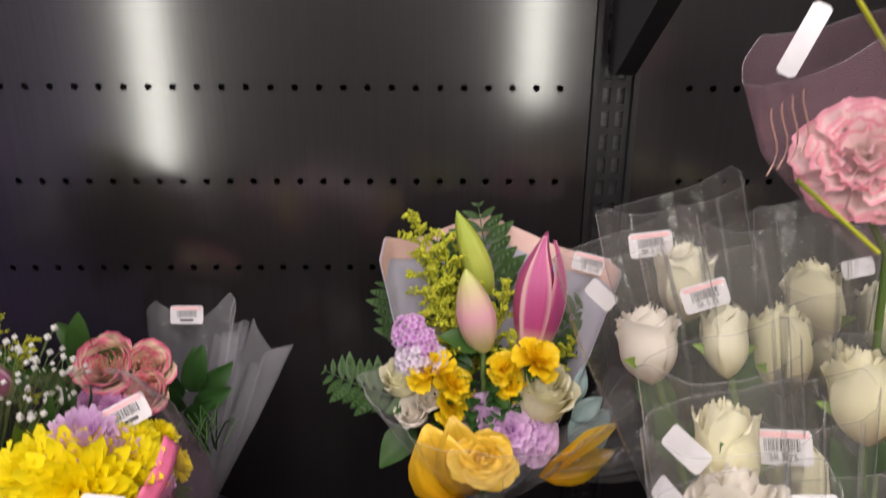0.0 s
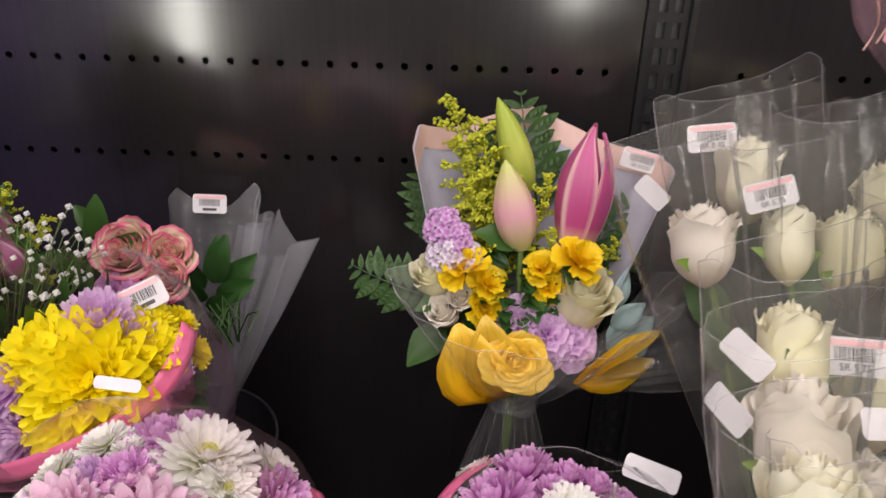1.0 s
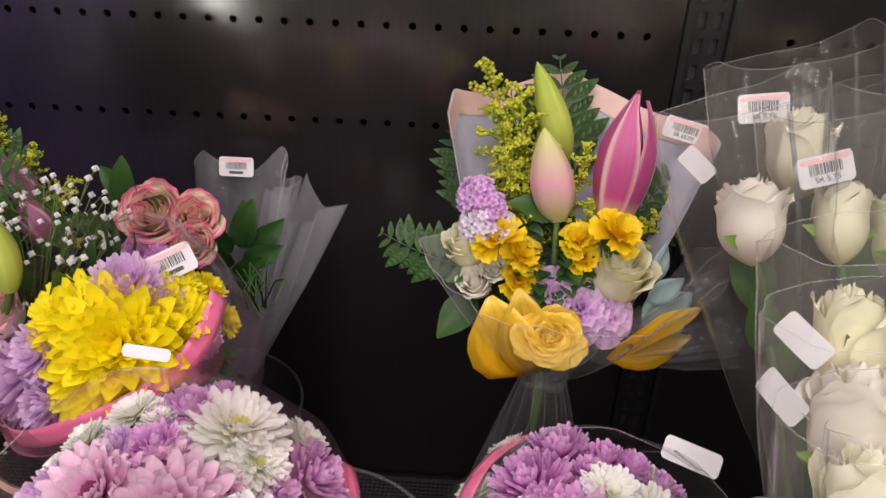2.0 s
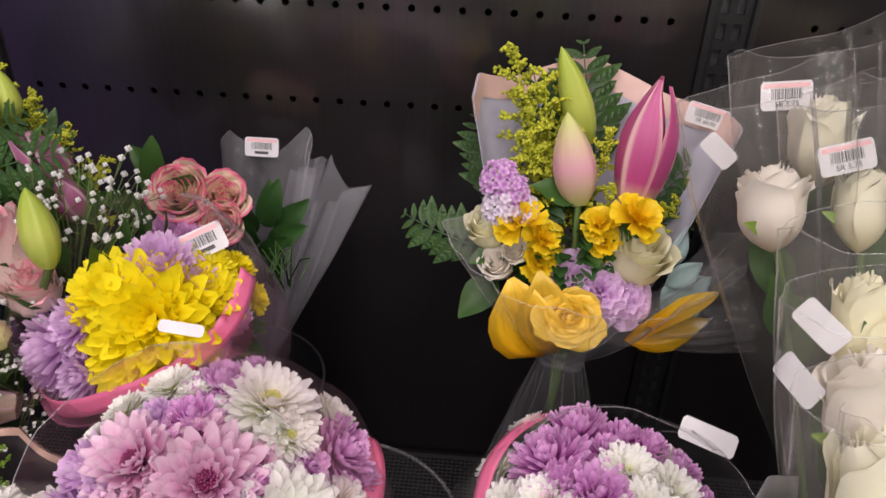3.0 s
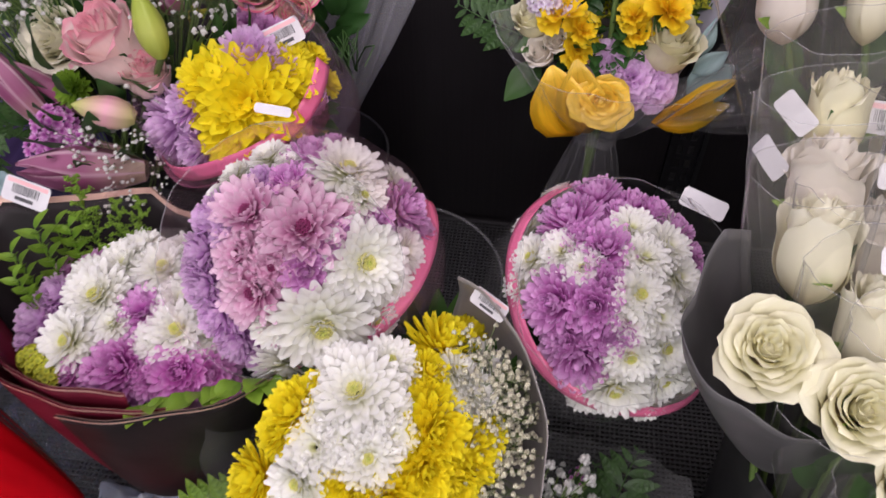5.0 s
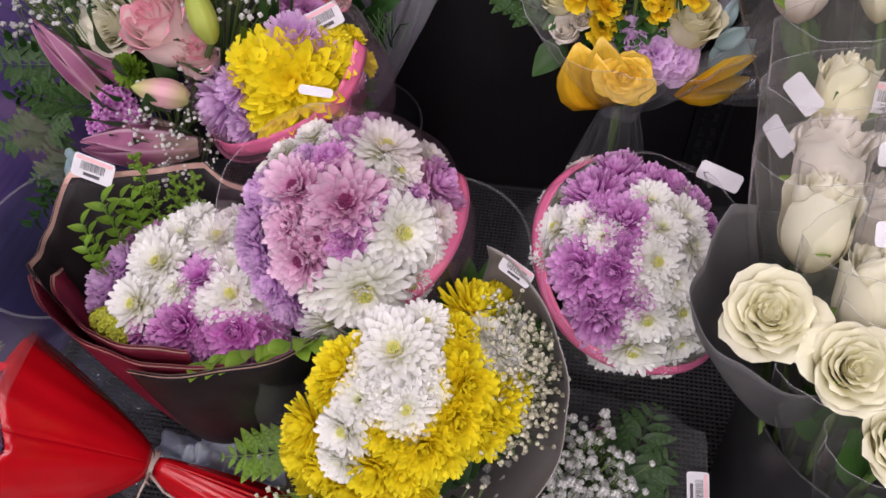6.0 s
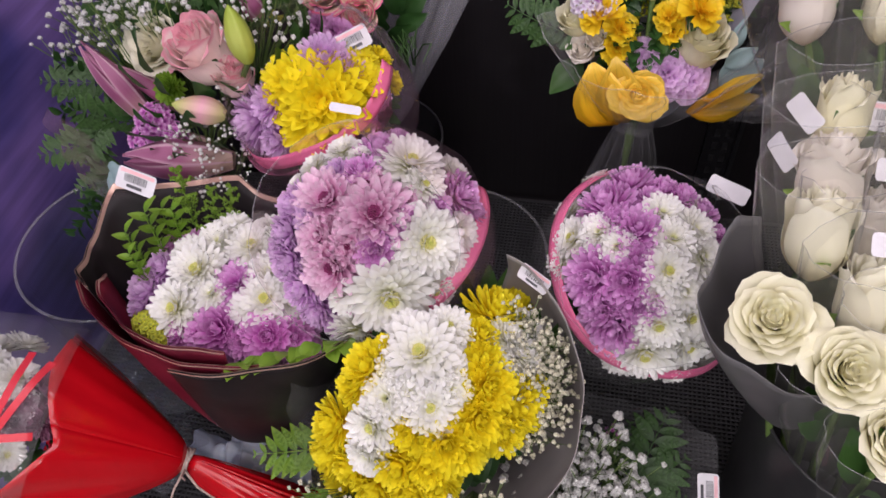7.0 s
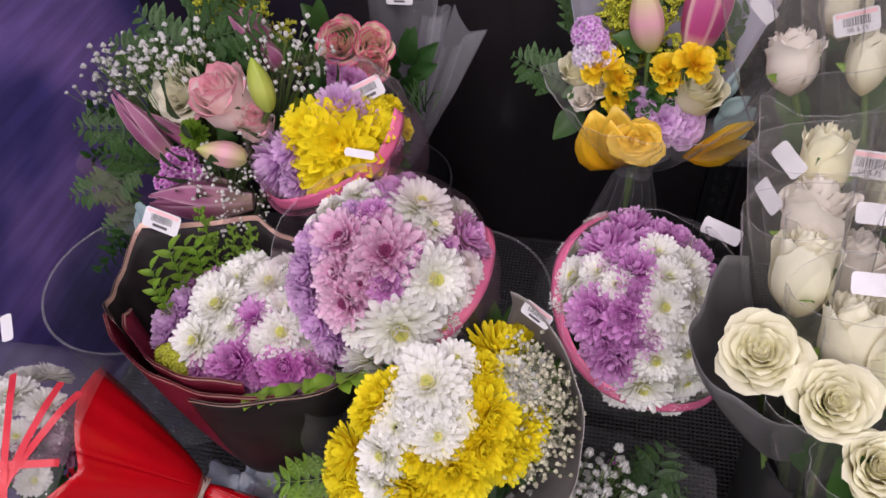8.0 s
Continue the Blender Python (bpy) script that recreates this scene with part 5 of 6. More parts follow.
    # goldenrod
    for tip, foot in (((0.150, -0.125, 0.897), (0.19, -0.14, 0.745)), ((0.165, -0.14, 0.868), (0.195, -0.15, 0.735)), ((0.176, -0.13, 0.880), (0.20, -0.14, 0.73)), ((0.168, -0.155, 0.835), (0.20, -0.155, 0.72)), ((0.185, -0.16, 0.815), (0.205, -0.16, 0.70)), ((0.235, -0.150, 0.842), (0.215, -0.15, 0.73)), ((0.242, -0.17, 0.80), (0.22, -0.16, 0.71)), ((0.195, -0.115, 0.86), (0.205, -0.13, 0.73)), ((0.295, -0.165, 0.79), (0.25, -0.16, 0.71))):
        d = Vector(tip) - Vector(foot)
        part("goldenrod", plume_mesh(RNG.choice((1, 2)), SOLID), b, scaled(facing(foot, d, None, RNG.uniform(0, 6)), d.length), "yellow goldenrod")
    # ferns and leaves
    for tip, foot, mat in (((0.060, -0.143, 0.755), (0.145, -0.165, 0.728), FERN), ((0.221, -0.078, 0.900), (0.235, -0.11, 0.79), FERN), ((0.322, -0.135, 0.818), (0.262, -0.16, 0.755), FERN), ((0.330, -0.14, 0.775), (0.262, -0.16, 0.745), FERN), ((0.128, -0.11, 0.838), (0.158, -0.13, 0.75), FERN), ((0.178, -0.09, 0.875), (0.20, -0.11, 0.77), FERN), ((0.31, -0.12, 0.79), (0.265, -0.15, 0.73), DARKLEAF)):
        d = Vector(tip) - Vector(foot)
        part("fern_frond", fern_mesh(4, mat, 9), b, scaled(facing(foot, d, (0.1, -1, 0.4)), d.length), "dark green fern frond")
    for p, d, s in (((0.235, -0.19, 0.758), (-0.3, -0.4, -0.3), 0.04), ((0.215, -0.17, 0.79), (-0.8, -0.2, 0.35), 0.045), ((0.255, -0.18, 0.785), (0.3, -0.5, -0.6), 0.03), ((0.262, -0.18, 0.785), (-0.3, -0.5, -0.5), 0.028), ((0.16, -0.18, 0.745), (-0.7, -0.4, -0.1), 0.04), ((0.15, -0.19, 0.72), (-0.6, -0.5, -0.5), 0.05), ((0.20, -0.19, 0.735), (0.5, -0.4, -0.3), 0.035)):
        part("leaf", leaf_mesh(1, LEAF, 0.3, 0.15), b, scaled(facing(p, d, (0, -0.6, 0.8)), s))
    # blooms
    for p, s, mat, lab in (((0.146, -0.175, 0.806), 0.018, LAVENDER, "lavender hydrangea florets"), ((0.157, -0.180, 0.797), 0.016, LAVENDER, ""), ((0.149, -0.184, 0.786), 0.018, PALE, "pale lilac florets"), ((0.168, -0.182, 0.782), 0.014, PALE, "")):
        part("floret_head", cluster(3, mat), b, scaled(facing(p, (-0.2, -0.8, 0.5)), s), lab)
    for p, s, d, mat, op, lab in (((0.139, -0.180, 0.762), 0.022, (-0.3, -0.3, 0.9), CREAM, 0.25, "greenish cream rose"), ((0.267, -0.185, 0.748), 0.034, (0.2, -0.3, 0.92), CREAM, 0.22, "greenish cream rose"), ((0.149, -0.195, 0.735), 0.017, (-0.3, -0.5, 0.8), BLUSHWHITE, 0.35, "faded cream rose"), ((0.163, -0.195, 0.749), 0.013, (-0.1, -0.6, 0.7), BLUSHWHITE, 0.3, ""),
                              ((0.165, -0.190, 0.773), 0.020, (-0.25, -0.35, 0.9), GOLD, 0.8, "golden yellow freesia"), ((0.184, -0.195, 0.762), 0.015, (0.3, -0.5, 0.8), GOLD, 0.6, ""), ((0.183, -0.195, 0.740), 0.017, (0.1, -0.7, 0.7), GOLD, 0.9, ""), ((0.231, -0.190, 0.776), 0.014, (-0.2, -0.5, 0.8), GOLD, 0.7, ""), ((0.236, -0.190, 0.760), 0.014, (0.0, -0.7, 0.7), GOLD, 0.8, ""), ((0.258, -0.195, 0.786), 0.019, (0.3, -0.4, 0.8), GOLD, 0.9, "")):
        if mat is GOLD:
            part("freesia", frilled(2, mat, ((5, 1.0, 20), (5, 0.9, 45), (4, 0.8, 68)), 0.50, 0.05), b, scaled(facing(p, d), s * 1.25), lab)
        else:
            put_rose("rose", b, scaled(facing(p, d), s), rose(5, mat, op), lab)
    for p, s in (((0.216, -0.200, 0.728), 0.024), ((0.236, -0.205, 0.720), 0.026), ((0.258, -0.200, 0.712), 0.024), ((0.235, -0.190, 0.731), 0.018)):
        part("carnation", frilled(8, LAVENDER), b, scaled(facing(p, (0.1, -0.7, 0.6)), s * 1.1), "lavender carnation")
    heart(b, (0.21, -0.165, 0.735), 0.055)
    sticker(b, (0.318, -0.124, 0.853), (-0.1, -0.95, 0.3), (0.22, 0.2, 0.9), "SR 60.00", 0.036, 0.018)
    stems(b, neck + Vector((0, 0, 0.06)), (0.205, -0.185, 0.304), 9, 0.014, 0.0025)
    return b


lily_bouquet()


# ---- the large mixed bouquet by the end panel ----
def mixed_bouquet():
    tie = Vector((-0.285, -0.30, 0.56))
    b = thing("mixed_bouquet", (-0.30, -0.32, 0.3), "loose mixed bouquet of roses, lilies, baby's breath and ferns in film", "bouquet", "bouquets in the cooler")
    for p, s, d, mat, op, lab in (((-0.290, -0.278, 0.768), 0.034, (-0.1, -0.7, 0.6), IVORY, 0.45, "ivory rose"), ((-0.220, -0.305, 0.783), 0.042, (-0.25, -0.30, 0.90), PINKROSE, 0.22, "large pale pink rose"), ((-0.190, -0.318, 0.765), 0.026, (0.2, -0.3, 0.9), PINKROSE, 0.2, "")):
        put_rose("rose", b, scaled(facing(p, d), s), rose(5, mat, op), lab)
    for p, q, mat, fat, sp, lab in (((-0.161, -0.333, 0.794), (-0.167, -0.322, 0.850), BUDGREEN, 0.22, 0, "green lily bud"), ((-0.237, -0.222, 0.850), (-0.240, -0.215, 0.893), BUDGREEN, 0.26, 0, "green lily bud"), ((-0.290, -0.335, 0.705), (-0.340, -0.325, 0.795), LILYDUSK, 0.09, 0.03, "dusky closed lily"), ((-0.255, -0.31, 0.70), (-0.318, -0.32, 0.775), LILYDUSK, 0.10, 0, "dusky lily bud"), ((-0.19, -0.355, 0.745), (-0.236, -0.365, 0.766), BUDBLUSH, 0.27, 0, "blush lily bud"), ((-0.195, -0.360, 0.690), (-0.305, -0.382, 0.700), LILYDUSK, 0.13, 0.1, "pale pink lily about to open"), ((-0.235, -0.33, 0.68), (-0.315, -0.345, 0.690), LILYDUSK, 0.11, 0.1, ""), ((-0.195, -0.23, 0.80), (-0.222, -0.24, 0.850), LILYDUSK, 0.22, 0.5, "open dark pink lily"), ((-0.185, -0.24, 0.78), (-0.20, -0.25, 0.82), LILYDUSK, 0.24, 0.5, "")):
        p, q = Vector(p), Vector(q)
        part("lily", bud(mat, 1, fat, sp), b, scaled(facing(p, q - p, (0, -1, 0), 0.4), (q - p).length), lab)
        g = Geo()
        g.tube([p, p.lerp(tie, 0.5) + Vector((0, 0.02, 0.02)), tie], 0.003, 0.0025, 6)
        part("stem", g.mesh("stem", STEM), b)
    for i, (p, tip, s) in enumerate((((-0.29, -0.29, 0.66), (-0.330, -0.235, 0.81), 0.16), ((-0.30, -0.29, 0.66), (-0.368, -0.268, 0.78), 0.15), ((-0.27, -0.28, 0.68), (-0.30, -0.24, 0.83), 0.15), ((-0.20, -0.27, 0.70), (-0.150, -0.262, 0.825), 0.13), ((-0.20, -0.31, 0.66), (-0.17, -0.305, 0.755), 0.10), ((-0.24, -0.34, 0.66), (-0.21, -0.372, 0.75), 0.09), ((-0.22, -0.36, 0.62), (-0.20, -0.385, 0.71), 0.08), ((-0.30, -0.30, 0.68), (-0.345, -0.25, 0.83), 0.14))):
        sp = spray_meshes(10 + i % 3, 30, 0.027)
        m = scaled(facing(p, Vector(tip) - Vector(p), None, i * 1.3), s)
        part("spray_stalk", sp[0], b, m)
        tagged(part("baby_breath", sp[1], b, m, "white baby's breath"), kind="stuff")
    for tip, foot in (((-0.205, -0.24, 0.838), (-0.25, -0.24, 0.74)), ((-0.18, -0.25, 0.815), (-0.25, -0.26, 0.74)), ((-0.345, -0.235, 0.845), (-0.27, -0.25, 0.78)), ((-0.260, -0.22, 0.87), (-0.26, -0.24, 0.76)), ((-0.365, -0.385, 0.69), (-0.335, -0.335, 0.73)), ((-0.350, -0.37, 0.75), (-0.31, -0.33, 0.70)), ((-0.375, -0.40, 0.66), (-0.33, -0.36, 0.66)), ((-0.37, -0.30, 0.73), (-0.30, -0.30, 0.71)), ((-0.372, -0.38, 0.63), (-0.345, -0.36, 0.70)), ((-0.26, -0.20, 0.86), (-0.20, -0.21, 0.82)), ((-0.375, -0.26, 0.82), (-0.30, -0.26, 0.78)), ((-0.185, -0.262, 0.842), (-0.265, -0.25, 0.815)), ((-0.190, -0.27, 0.815), (-0.265, -0.26, 0.79)), ((-0.215, -0.25, 0.868), (-0.27, -0.24, 0.82)), ((-0.40, -0.34, 0.76), (-0.33, -0.31, 0.74)), ((-0.405, -0.39, 0.70), (-0.345, -0.35, 0.70))):
        d = Vector(tip) - Vector(foot)
        part("fern_frond", fern_mesh(4, FERN, 9), b, scaled(facing(foot, d, (0.1, -1, 0.6)), d.length), "green fern frond")
    for i in range(15):
        foot = Vector((-0.24 + 0.02 * math.sin(i), -0.205, 0.765))
        tip = Vector((-0.285 + 0.115 * (i / 14), -0.19 - 0.02 * (i % 3), 0.885 - 0.10 * (i / 14) ** 1.6 + 0.012 * math.sin(i * 2.1)))
        d = tip - foot
        part("goldenrod", plume_mesh(1 + i % 3, SOLID), b, scaled(facing(foot, d, None, i * 0.9), d.length), "yellow goldenrod")
    for i, (p, d) in enumerate((((-0.33, -0.37, 0.67), (-0.5, -0.5, -0.4)), ((-0.355, -0.36, 0.67), (-0.3, -0.3, -0.7)), ((-0.34, -0.38, 0.65), (-0.4, -0.6, -0.3)), ((-0.35, -0.31, 0.71), (-0.7, -0.2, -0.1)), ((-0.33, -0.31, 0.735), (-0.6, -0.1, 0.4)))):
        part("leafy_twig", sprig_mesh(6, DARKLEAF), b, scaled(facing(p, d, (0, -1, 0.5)), 0.065), "dark green leafy twig")
    leaf_bed(b, (-0.25, -0.28, 0.70), (0, -0.3, 1), 0.075, 60, DARKLEAF, 0.24, 0.046, low=-0.5)
    leaf_bed(b, (-0.17, -0.27, 0.745), (0, -0.3, 1), 0.045, 24, LEAF, 0.2, 0.045, low=-0.5)
    for p, s in (((-0.285, -0.34, 0.715), 0.02), ((-0.27, -0.345, 0.70), 0.018), ((-0.30, -0.345, 0.69), 0.02)):
        part("floret_head", cluster(4, PURPLE), b, scaled(facing(p, (0, -0.8, 0.5)), s), "small purple florets")
    part("green_button", mum("quill", 12, LIME), b, scaled(facing((-0.268, -0.315, 0.74), (0, -0.8, 0.5)), 0.02), "lime green button chrysanthemum")
    part("eucalyptus_leaf", leaf_mesh(2, EUCA, 0.4, 0.1), b, scaled(facing((-0.325, -0.40, 0.68), (0.9, -0.2, 0.1), (0, -0.7, 0.7)), 0.035), "blue grey leaf")
    part("eucalyptus_leaf", leaf_mesh(2, EUCA, 0.4, 0.1), b, scaled(facing((-0.315, -0.40, 0.69), (0.6, -0.2, 0.5), (0, -0.7, 0.7)), 0.03))
    me, at = wrap_mesh("film_wrap", PINKFILM, tie, (0.10, -0.30, 0.95), 0.19, cone(0.015, 0.095, 0.7), corners((200, 0.1, 40)), radians(190), radians(372), ripple=0.04, waves=7, seed=61)
    part("film_wrap", me, b, None, "rosy film round the stems")
    stems(b, tie + Vector((0.01, 0, 0.08)), (-0.33, -0.37, 0.304), 9, 0.02, 0.0025)
    return b


mixed_bouquet()


def silver_bouquet():
    tie = Vector((-0.105, -0.12, 0.55))
    b = thing("rose_bouquet", (-0.11, -0.12, 0.3), "pink and cream roses with dark leaves in silver streaked film", "bouquet", "bouquets in the cooler")
    for p, s, d, lab in (((-0.147, -0.135, 0.752), 0.032, (-0.1, -0.75, 0.65), "cream rose with deep pink rims"), ((-0.112, -0.132, 0.748), 0.026, (0.3, -0.6, 0.7), ""), ((-0.108, -0.15, 0.733), 0.022, (0.1, -0.8, 0.5), "")):
        put_rose("rose", b, scaled(facing(p, d), s), rose(5, TWOTONE, 0.4), lab)
    for p, s in (((-0.155, -0.165, 0.722), 0.022), ((-0.135, -0.17, 0.72), 0.02), ((-0.12, -0.172, 0.715), 0.018)):
        part("carnation", frilled(8, PURPLE), b, scaled(facing(p, (0, -0.8, 0.6)), s), "magenta carnation")
    for p, d, s in (((-0.175, -0.13, 0.755), (0.05, -0.1, 1), 0.065), ((-0.165, -0.12, 0.75), (-0.8, 0.1, 0.7), 0.07), ((-0.165, -0.14, 0.745), (0.7, -0.2, 0.75), 0.055), ((-0.175, -0.14, 0.735), (-0.9, -0.2, 0.3), 0.07), ((-0.165, -0.145, 0.725), (-0.5, -0.5, 0.4), 0.06), ((-0.175, -0.13, 0.74), (-0.3, 0.0, 1), 0.055)):
        part("leaf", leaf_mesh(1, LEAF, 0.26, 0.12), b, scaled(facing(p, d, (0, -1, 0.2)), s * 0.78))
    for p, d, s in (((-0.085, -0.10, 0.70), (0.3, -0.1, 1), 0.07), ((-0.08, -0.10, 0.70), (0.05, -0.1, 1), 0.065), ((-0.075, -0.10, 0.695), (0.8, -0.1, 0.9), 0.065), ((-0.08, -0.11, 0.69), (0.9, -0.2, 0.5), 0.06), ((-0.09, -0.11, 0.70), (-0.4, -0.2, 0.9), 0.05), ((-0.085, -0.12, 0.68), (0.6, -0.4, 0.6), 0.055), ((-0.09, -0.12, 0.69), (-0.1, -0.5, 0.9), 0.05)):
        part("leaf", leaf_mesh(2, DARKLEAF, 0.25, 0.2), b, scaled(facing(p, d, (0, -1, 0.2)), s * 0.78))
    for i in range(18):
        g = Geo()
        a = Vector((-0.085 + 0.002 * i, -0.14 - 0.002 * (i % 5), 0.66))
        r = random.Random(i)
        d = Vector((r.uniform(-0.02, 0.035), r.uniform(-0.03, 0), r.uniform(0.03, 0.06)))
        g.tube([a, a + d * 0.6 + Vector((0, 0, 0.01)), a + d, a + d + Vector((r.uniform(-0.015, 0.02), -0.01, -0.02))], 0.0011, 0.0007, 4)
        part("grass_blade", g.mesh("grass_blade", LEAF), b)
    me, at = wrap_mesh("silver_film", SILVER, tie, (0.06, 0.28, 0.93), 0.215, cone(0.02, 0.056, 0.75), corners((140, 0.10, 34), (82, 0.02, 40), (62, 0.15, 26), (15, 0.04, 30)), radians(-40), radians(160), ripple=0.07, waves=5, seed=71, squash=0.75)
    part("silver_film", me, b, None, "silver streaked film with pointed corners")
    film_edge(b, at, 0.0003)
    for u in (0.40, 0.43, 0.46, 0.49, 0.30, 0.33):
        film_crease(b, at, u, 0.35, 1.0, 0.0009)
    me, _ = wrap_mesh("silver_fold", SILVER, tie, (0.22, 0.14, 0.92), 0.205, cone(0.02, 0.06, 0.75), corners((55, 0.16, 24), (10, 0.1, 30)), radians(-60), radians(100), ripple=0.14, waves=4, seed=72, squash=0.6)
    part("silver_fold", me, b)
    sticker(b, (-0.103, -0.032, 0.757), (0, -0.95, 0.35), (0, 0.3, 0.95), "", 0.036, 0.02)
    stems(b, tie + Vector((0, 0, 0.1)), (-0.12, -0.13, 0.304), 7, 0.014, 0.0025)
    return b


silver_bouquet()


# ---- the red bouquet ----
def red_bouquet():
    knot = Vector((-0.203, -0.613, 0.502))
    ax = Vector((-0.84, -0.12, 0.42)).normalized()
    c = knot + ax * 0.175
    b = thing("chrysanthemum_bouquet", (-0.17, -0.60, 0.3), "white chrysanthemums in shiny red wrap tied with twine", "bouquet", "bouquets in the cooler")
    flowers(b, [(-0.372, -0.582, 0.625, 0.023), (-0.356, -0.569, 0.616, 0.020), (-0.354, -0.615, 0.648, 0.023), (-0.318, -0.618, 0.644, 0.020), (-0.389, -0.604, 0.630, 0.023), (-0.326, -0.652, 0.646, 0.016), (-0.364, -0.639, 0.648, 0.022), (-0.304, -0.678, 0.623, 0.015)],
            "daisy", WHITE, c, None, True, "white_chrysanthemum", label="white chrysanthemum with a green eye")
    flowers(b, [(-0.297, -0.620, 0.633, 0.018), (-0.305, -0.653, 0.637, 0.018), (-0.285, -0.644, 0.622, 0.015), (-0.324, -0.671, 0.638, 0.018)],
            "pompon", LILYDUSK, c, None, False, "wine_chrysanthemum", label="dark wine red chrysanthemum")
    heart(b, c - ax * 0.03, 0.05)
    me, at = wrap_mesh("red_wrap", RED, knot, ax, 0.145, lambda s: 0.010 + 0.090 * max(0, s) ** 0.8, corners((350, -0.20, 45), (270, 0.25, 80), (60, -0.06, 50)), ripple=0.03, waves=6, seed=81, na=96)
    solid(part("red_wrap", me, b, None, "shiny red wrapping film"), 0.0005)
    me, atb = wrap_mesh("film_bag", CLEAR, knot, ax, 0.245, lambda s: 0.010 + 0.098 * min(1, s / 0.55) ** 0.8 - 0.05 * max(0, s - 0.6) ** 1.5, None, ripple=0.01, waves=6, seed=82, s0=0.52)
    part("film_bag", me, b, None, "clear film over the blooms")
    for k, fn in enumerate((lambda t: (0.80 + 0.28 * t, 0.60 - 0.50 * t), lambda t: (1.09 - 0.26 * t, 0.62 - 0.46 * t), lambda t: (0.76 + 0.33 * t, 0.30 + 0.05 * math.sin(4 * t)), lambda t: (0.98 - 0.03 * t, 0.04 + 0.60 * t))):
        g = Geo()

        def strip(u, v, fn=fn):
            a, s = fn(v)
            p = Vector(atb(a % 1.0, min(1, s)))
            q = Vector(atb((a + 0.012) % 1.0, min(1, s + 0.012)))
            out = (p - (knot + ax * 0.13)).normalized() * 0.0012
            a2, s2 = fn(min(1, v + 0.02))
            tdir = Vector(atb(a2 % 1.0, min(1, s2))) - p if v < 0.97 else p - Vector(atb(fn(v - 0.02)[0] % 1.0, min(1, fn(v - 0.02)[1])))
            side = tdir.cross(out).normalized() * 0.0034
            return p + out + side * (u * 2 - 1)
        g.grid(strip, 2, 30)
        part("red_stripe", g.mesh("red_stripe", REDLINE), b, None, "printed red stripe" if k == 0 else "")
    me, _ = wrap_mesh("red_tail", RED, knot, (0.72, -0.10, -0.62), 0.17, cone(0.010, 0.05, 0.75), None, ripple=0.10, waves=6, seed=83, squash=0.7)
    solid(part("red_tail", me, b, None, "red film tail below the tie"), 0.0005)
    for k in range(3):
        g = Geo()
        fr = facing(knot + ax * (0.003 * k - 0.002), ax)
        g.tube([fr @ Vector((0.0125 * math.cos(i * math.tau / 20), 0.0125 * math.sin(i * math.tau / 20), 0.002 * math.sin(i * 0.6 + k))) for i in range(21)], 0.0016, None, 6)
        part("twine", g.mesh("twine", TWINE), b, None, "pale twine tie")
    for k, d in enumerate(((0.02, -0.02, 0.03), (-0.01, -0.03, -0.02), (0.04, -0.02, -0.012))):
        g = Geo()
        p = knot + Vector((0.004, -0.012, 0.006))
        g.tube([p, p + Vector(d) * 0.5 + Vector((0, -0.004, 0.004)), p + Vector(d)], 0.0014, 0.001, 6)
        part("twine", g.mesh("twine", TWINE), b)
    sticker(b, (-0.315, -0.600, 0.748), (-0.1, -0.5, 0.85), (0.7, 0.2, 0.3), "", 0.024, 0.012, blank=True)
    stems(b, knot, (-0.13, -0.60, 0.304), 6, 0.008)
    return b


red_bouquet()


# ---- baby's breath in the short bucket ----
def breath_bouquet():
    b = thing("baby_breath_bouquet", (0.2, -0.555, 0.3), "white baby's breath with fern fronds in clear film", "bouquet", "bouquets in the cooler")
    for i, (dx, dy, dz, s) in enumerate(((0.0, -0.035, 0.16, 0.165), (-0.045, -0.045, 0.15, 0.15), (0.04, -0.03, 0.15, 0.14), (0.0, 0.005, 0.165, 0.155), (-0.03, -0.075, 0.12, 0.14), (0.02, -0.07, 0.12, 0.13))):
        sp = spray_meshes(20 + i % 2, 60, 0.032, 0.40)
        m = scaled(facing((0.185, -0.57, 0.375), (dx, dy, dz), None, i * 1.1), s * 1.05)
        part("spray_stalk", sp[0], b, m)
        tagged(part("baby_breath", sp[1], b, m, "dense white baby's breath"), kind="stuff")
    for tip, foot in (((0.284, -0.480, 0.505), (0.245, -0.565, 0.455)), ((0.300, -0.525, 0.49), (0.243, -0.568, 0.45)), ((0.245, -0.49, 0.49), (0.235, -0.565, 0.45)), ((0.30, -0.56, 0.47), (0.245, -0.575, 0.44))):
        d = Vector(tip) - Vector(foot)
        part("fern_frond", fern_mesh(4, FERN, 9), b, scaled(facing(foot, d, (-0.1, -0.5, 1)), d.length), "blue green fern frond")
    put_rose("rose", b, scaled(facing((0.275, -0.575, 0.44), (0.3, -0.4, 0.8)), 0.022), rose(5, BLUSH, 0.5), "peach pink rose under the ferns")
    part("floret_head", cluster(4, PURPLE, 14), b, scaled(facing((0.225, -0.505, 0.49), (0, -0.5, 0.8)), 0.010), "purple statice floret")
    me, _ = wrap_mesh("film_wrap", CLEAR, (0.2, -0.555, 0.36), (0.12, -0.05, 0.95), 0.13, cone(0.02, 0.098, 0.8), corners((30, 0.3, 40), (330, 0.25, 40)), ripple=0.03, waves=7, seed=91)
    part("film_wrap", me, b, None, "clear film")
    sticker(b, (0.316, -0.556, 0.495), (-0.1, -0.5, 0.86), (1, 0.05, 0.1), "", 0.036, 0.02)
    stems(b, (0.19, -0.565, 0.42), (0.2, -0.555, 0.306), 7, 0.016, 0.0015)
    return b


breath_bouquet()


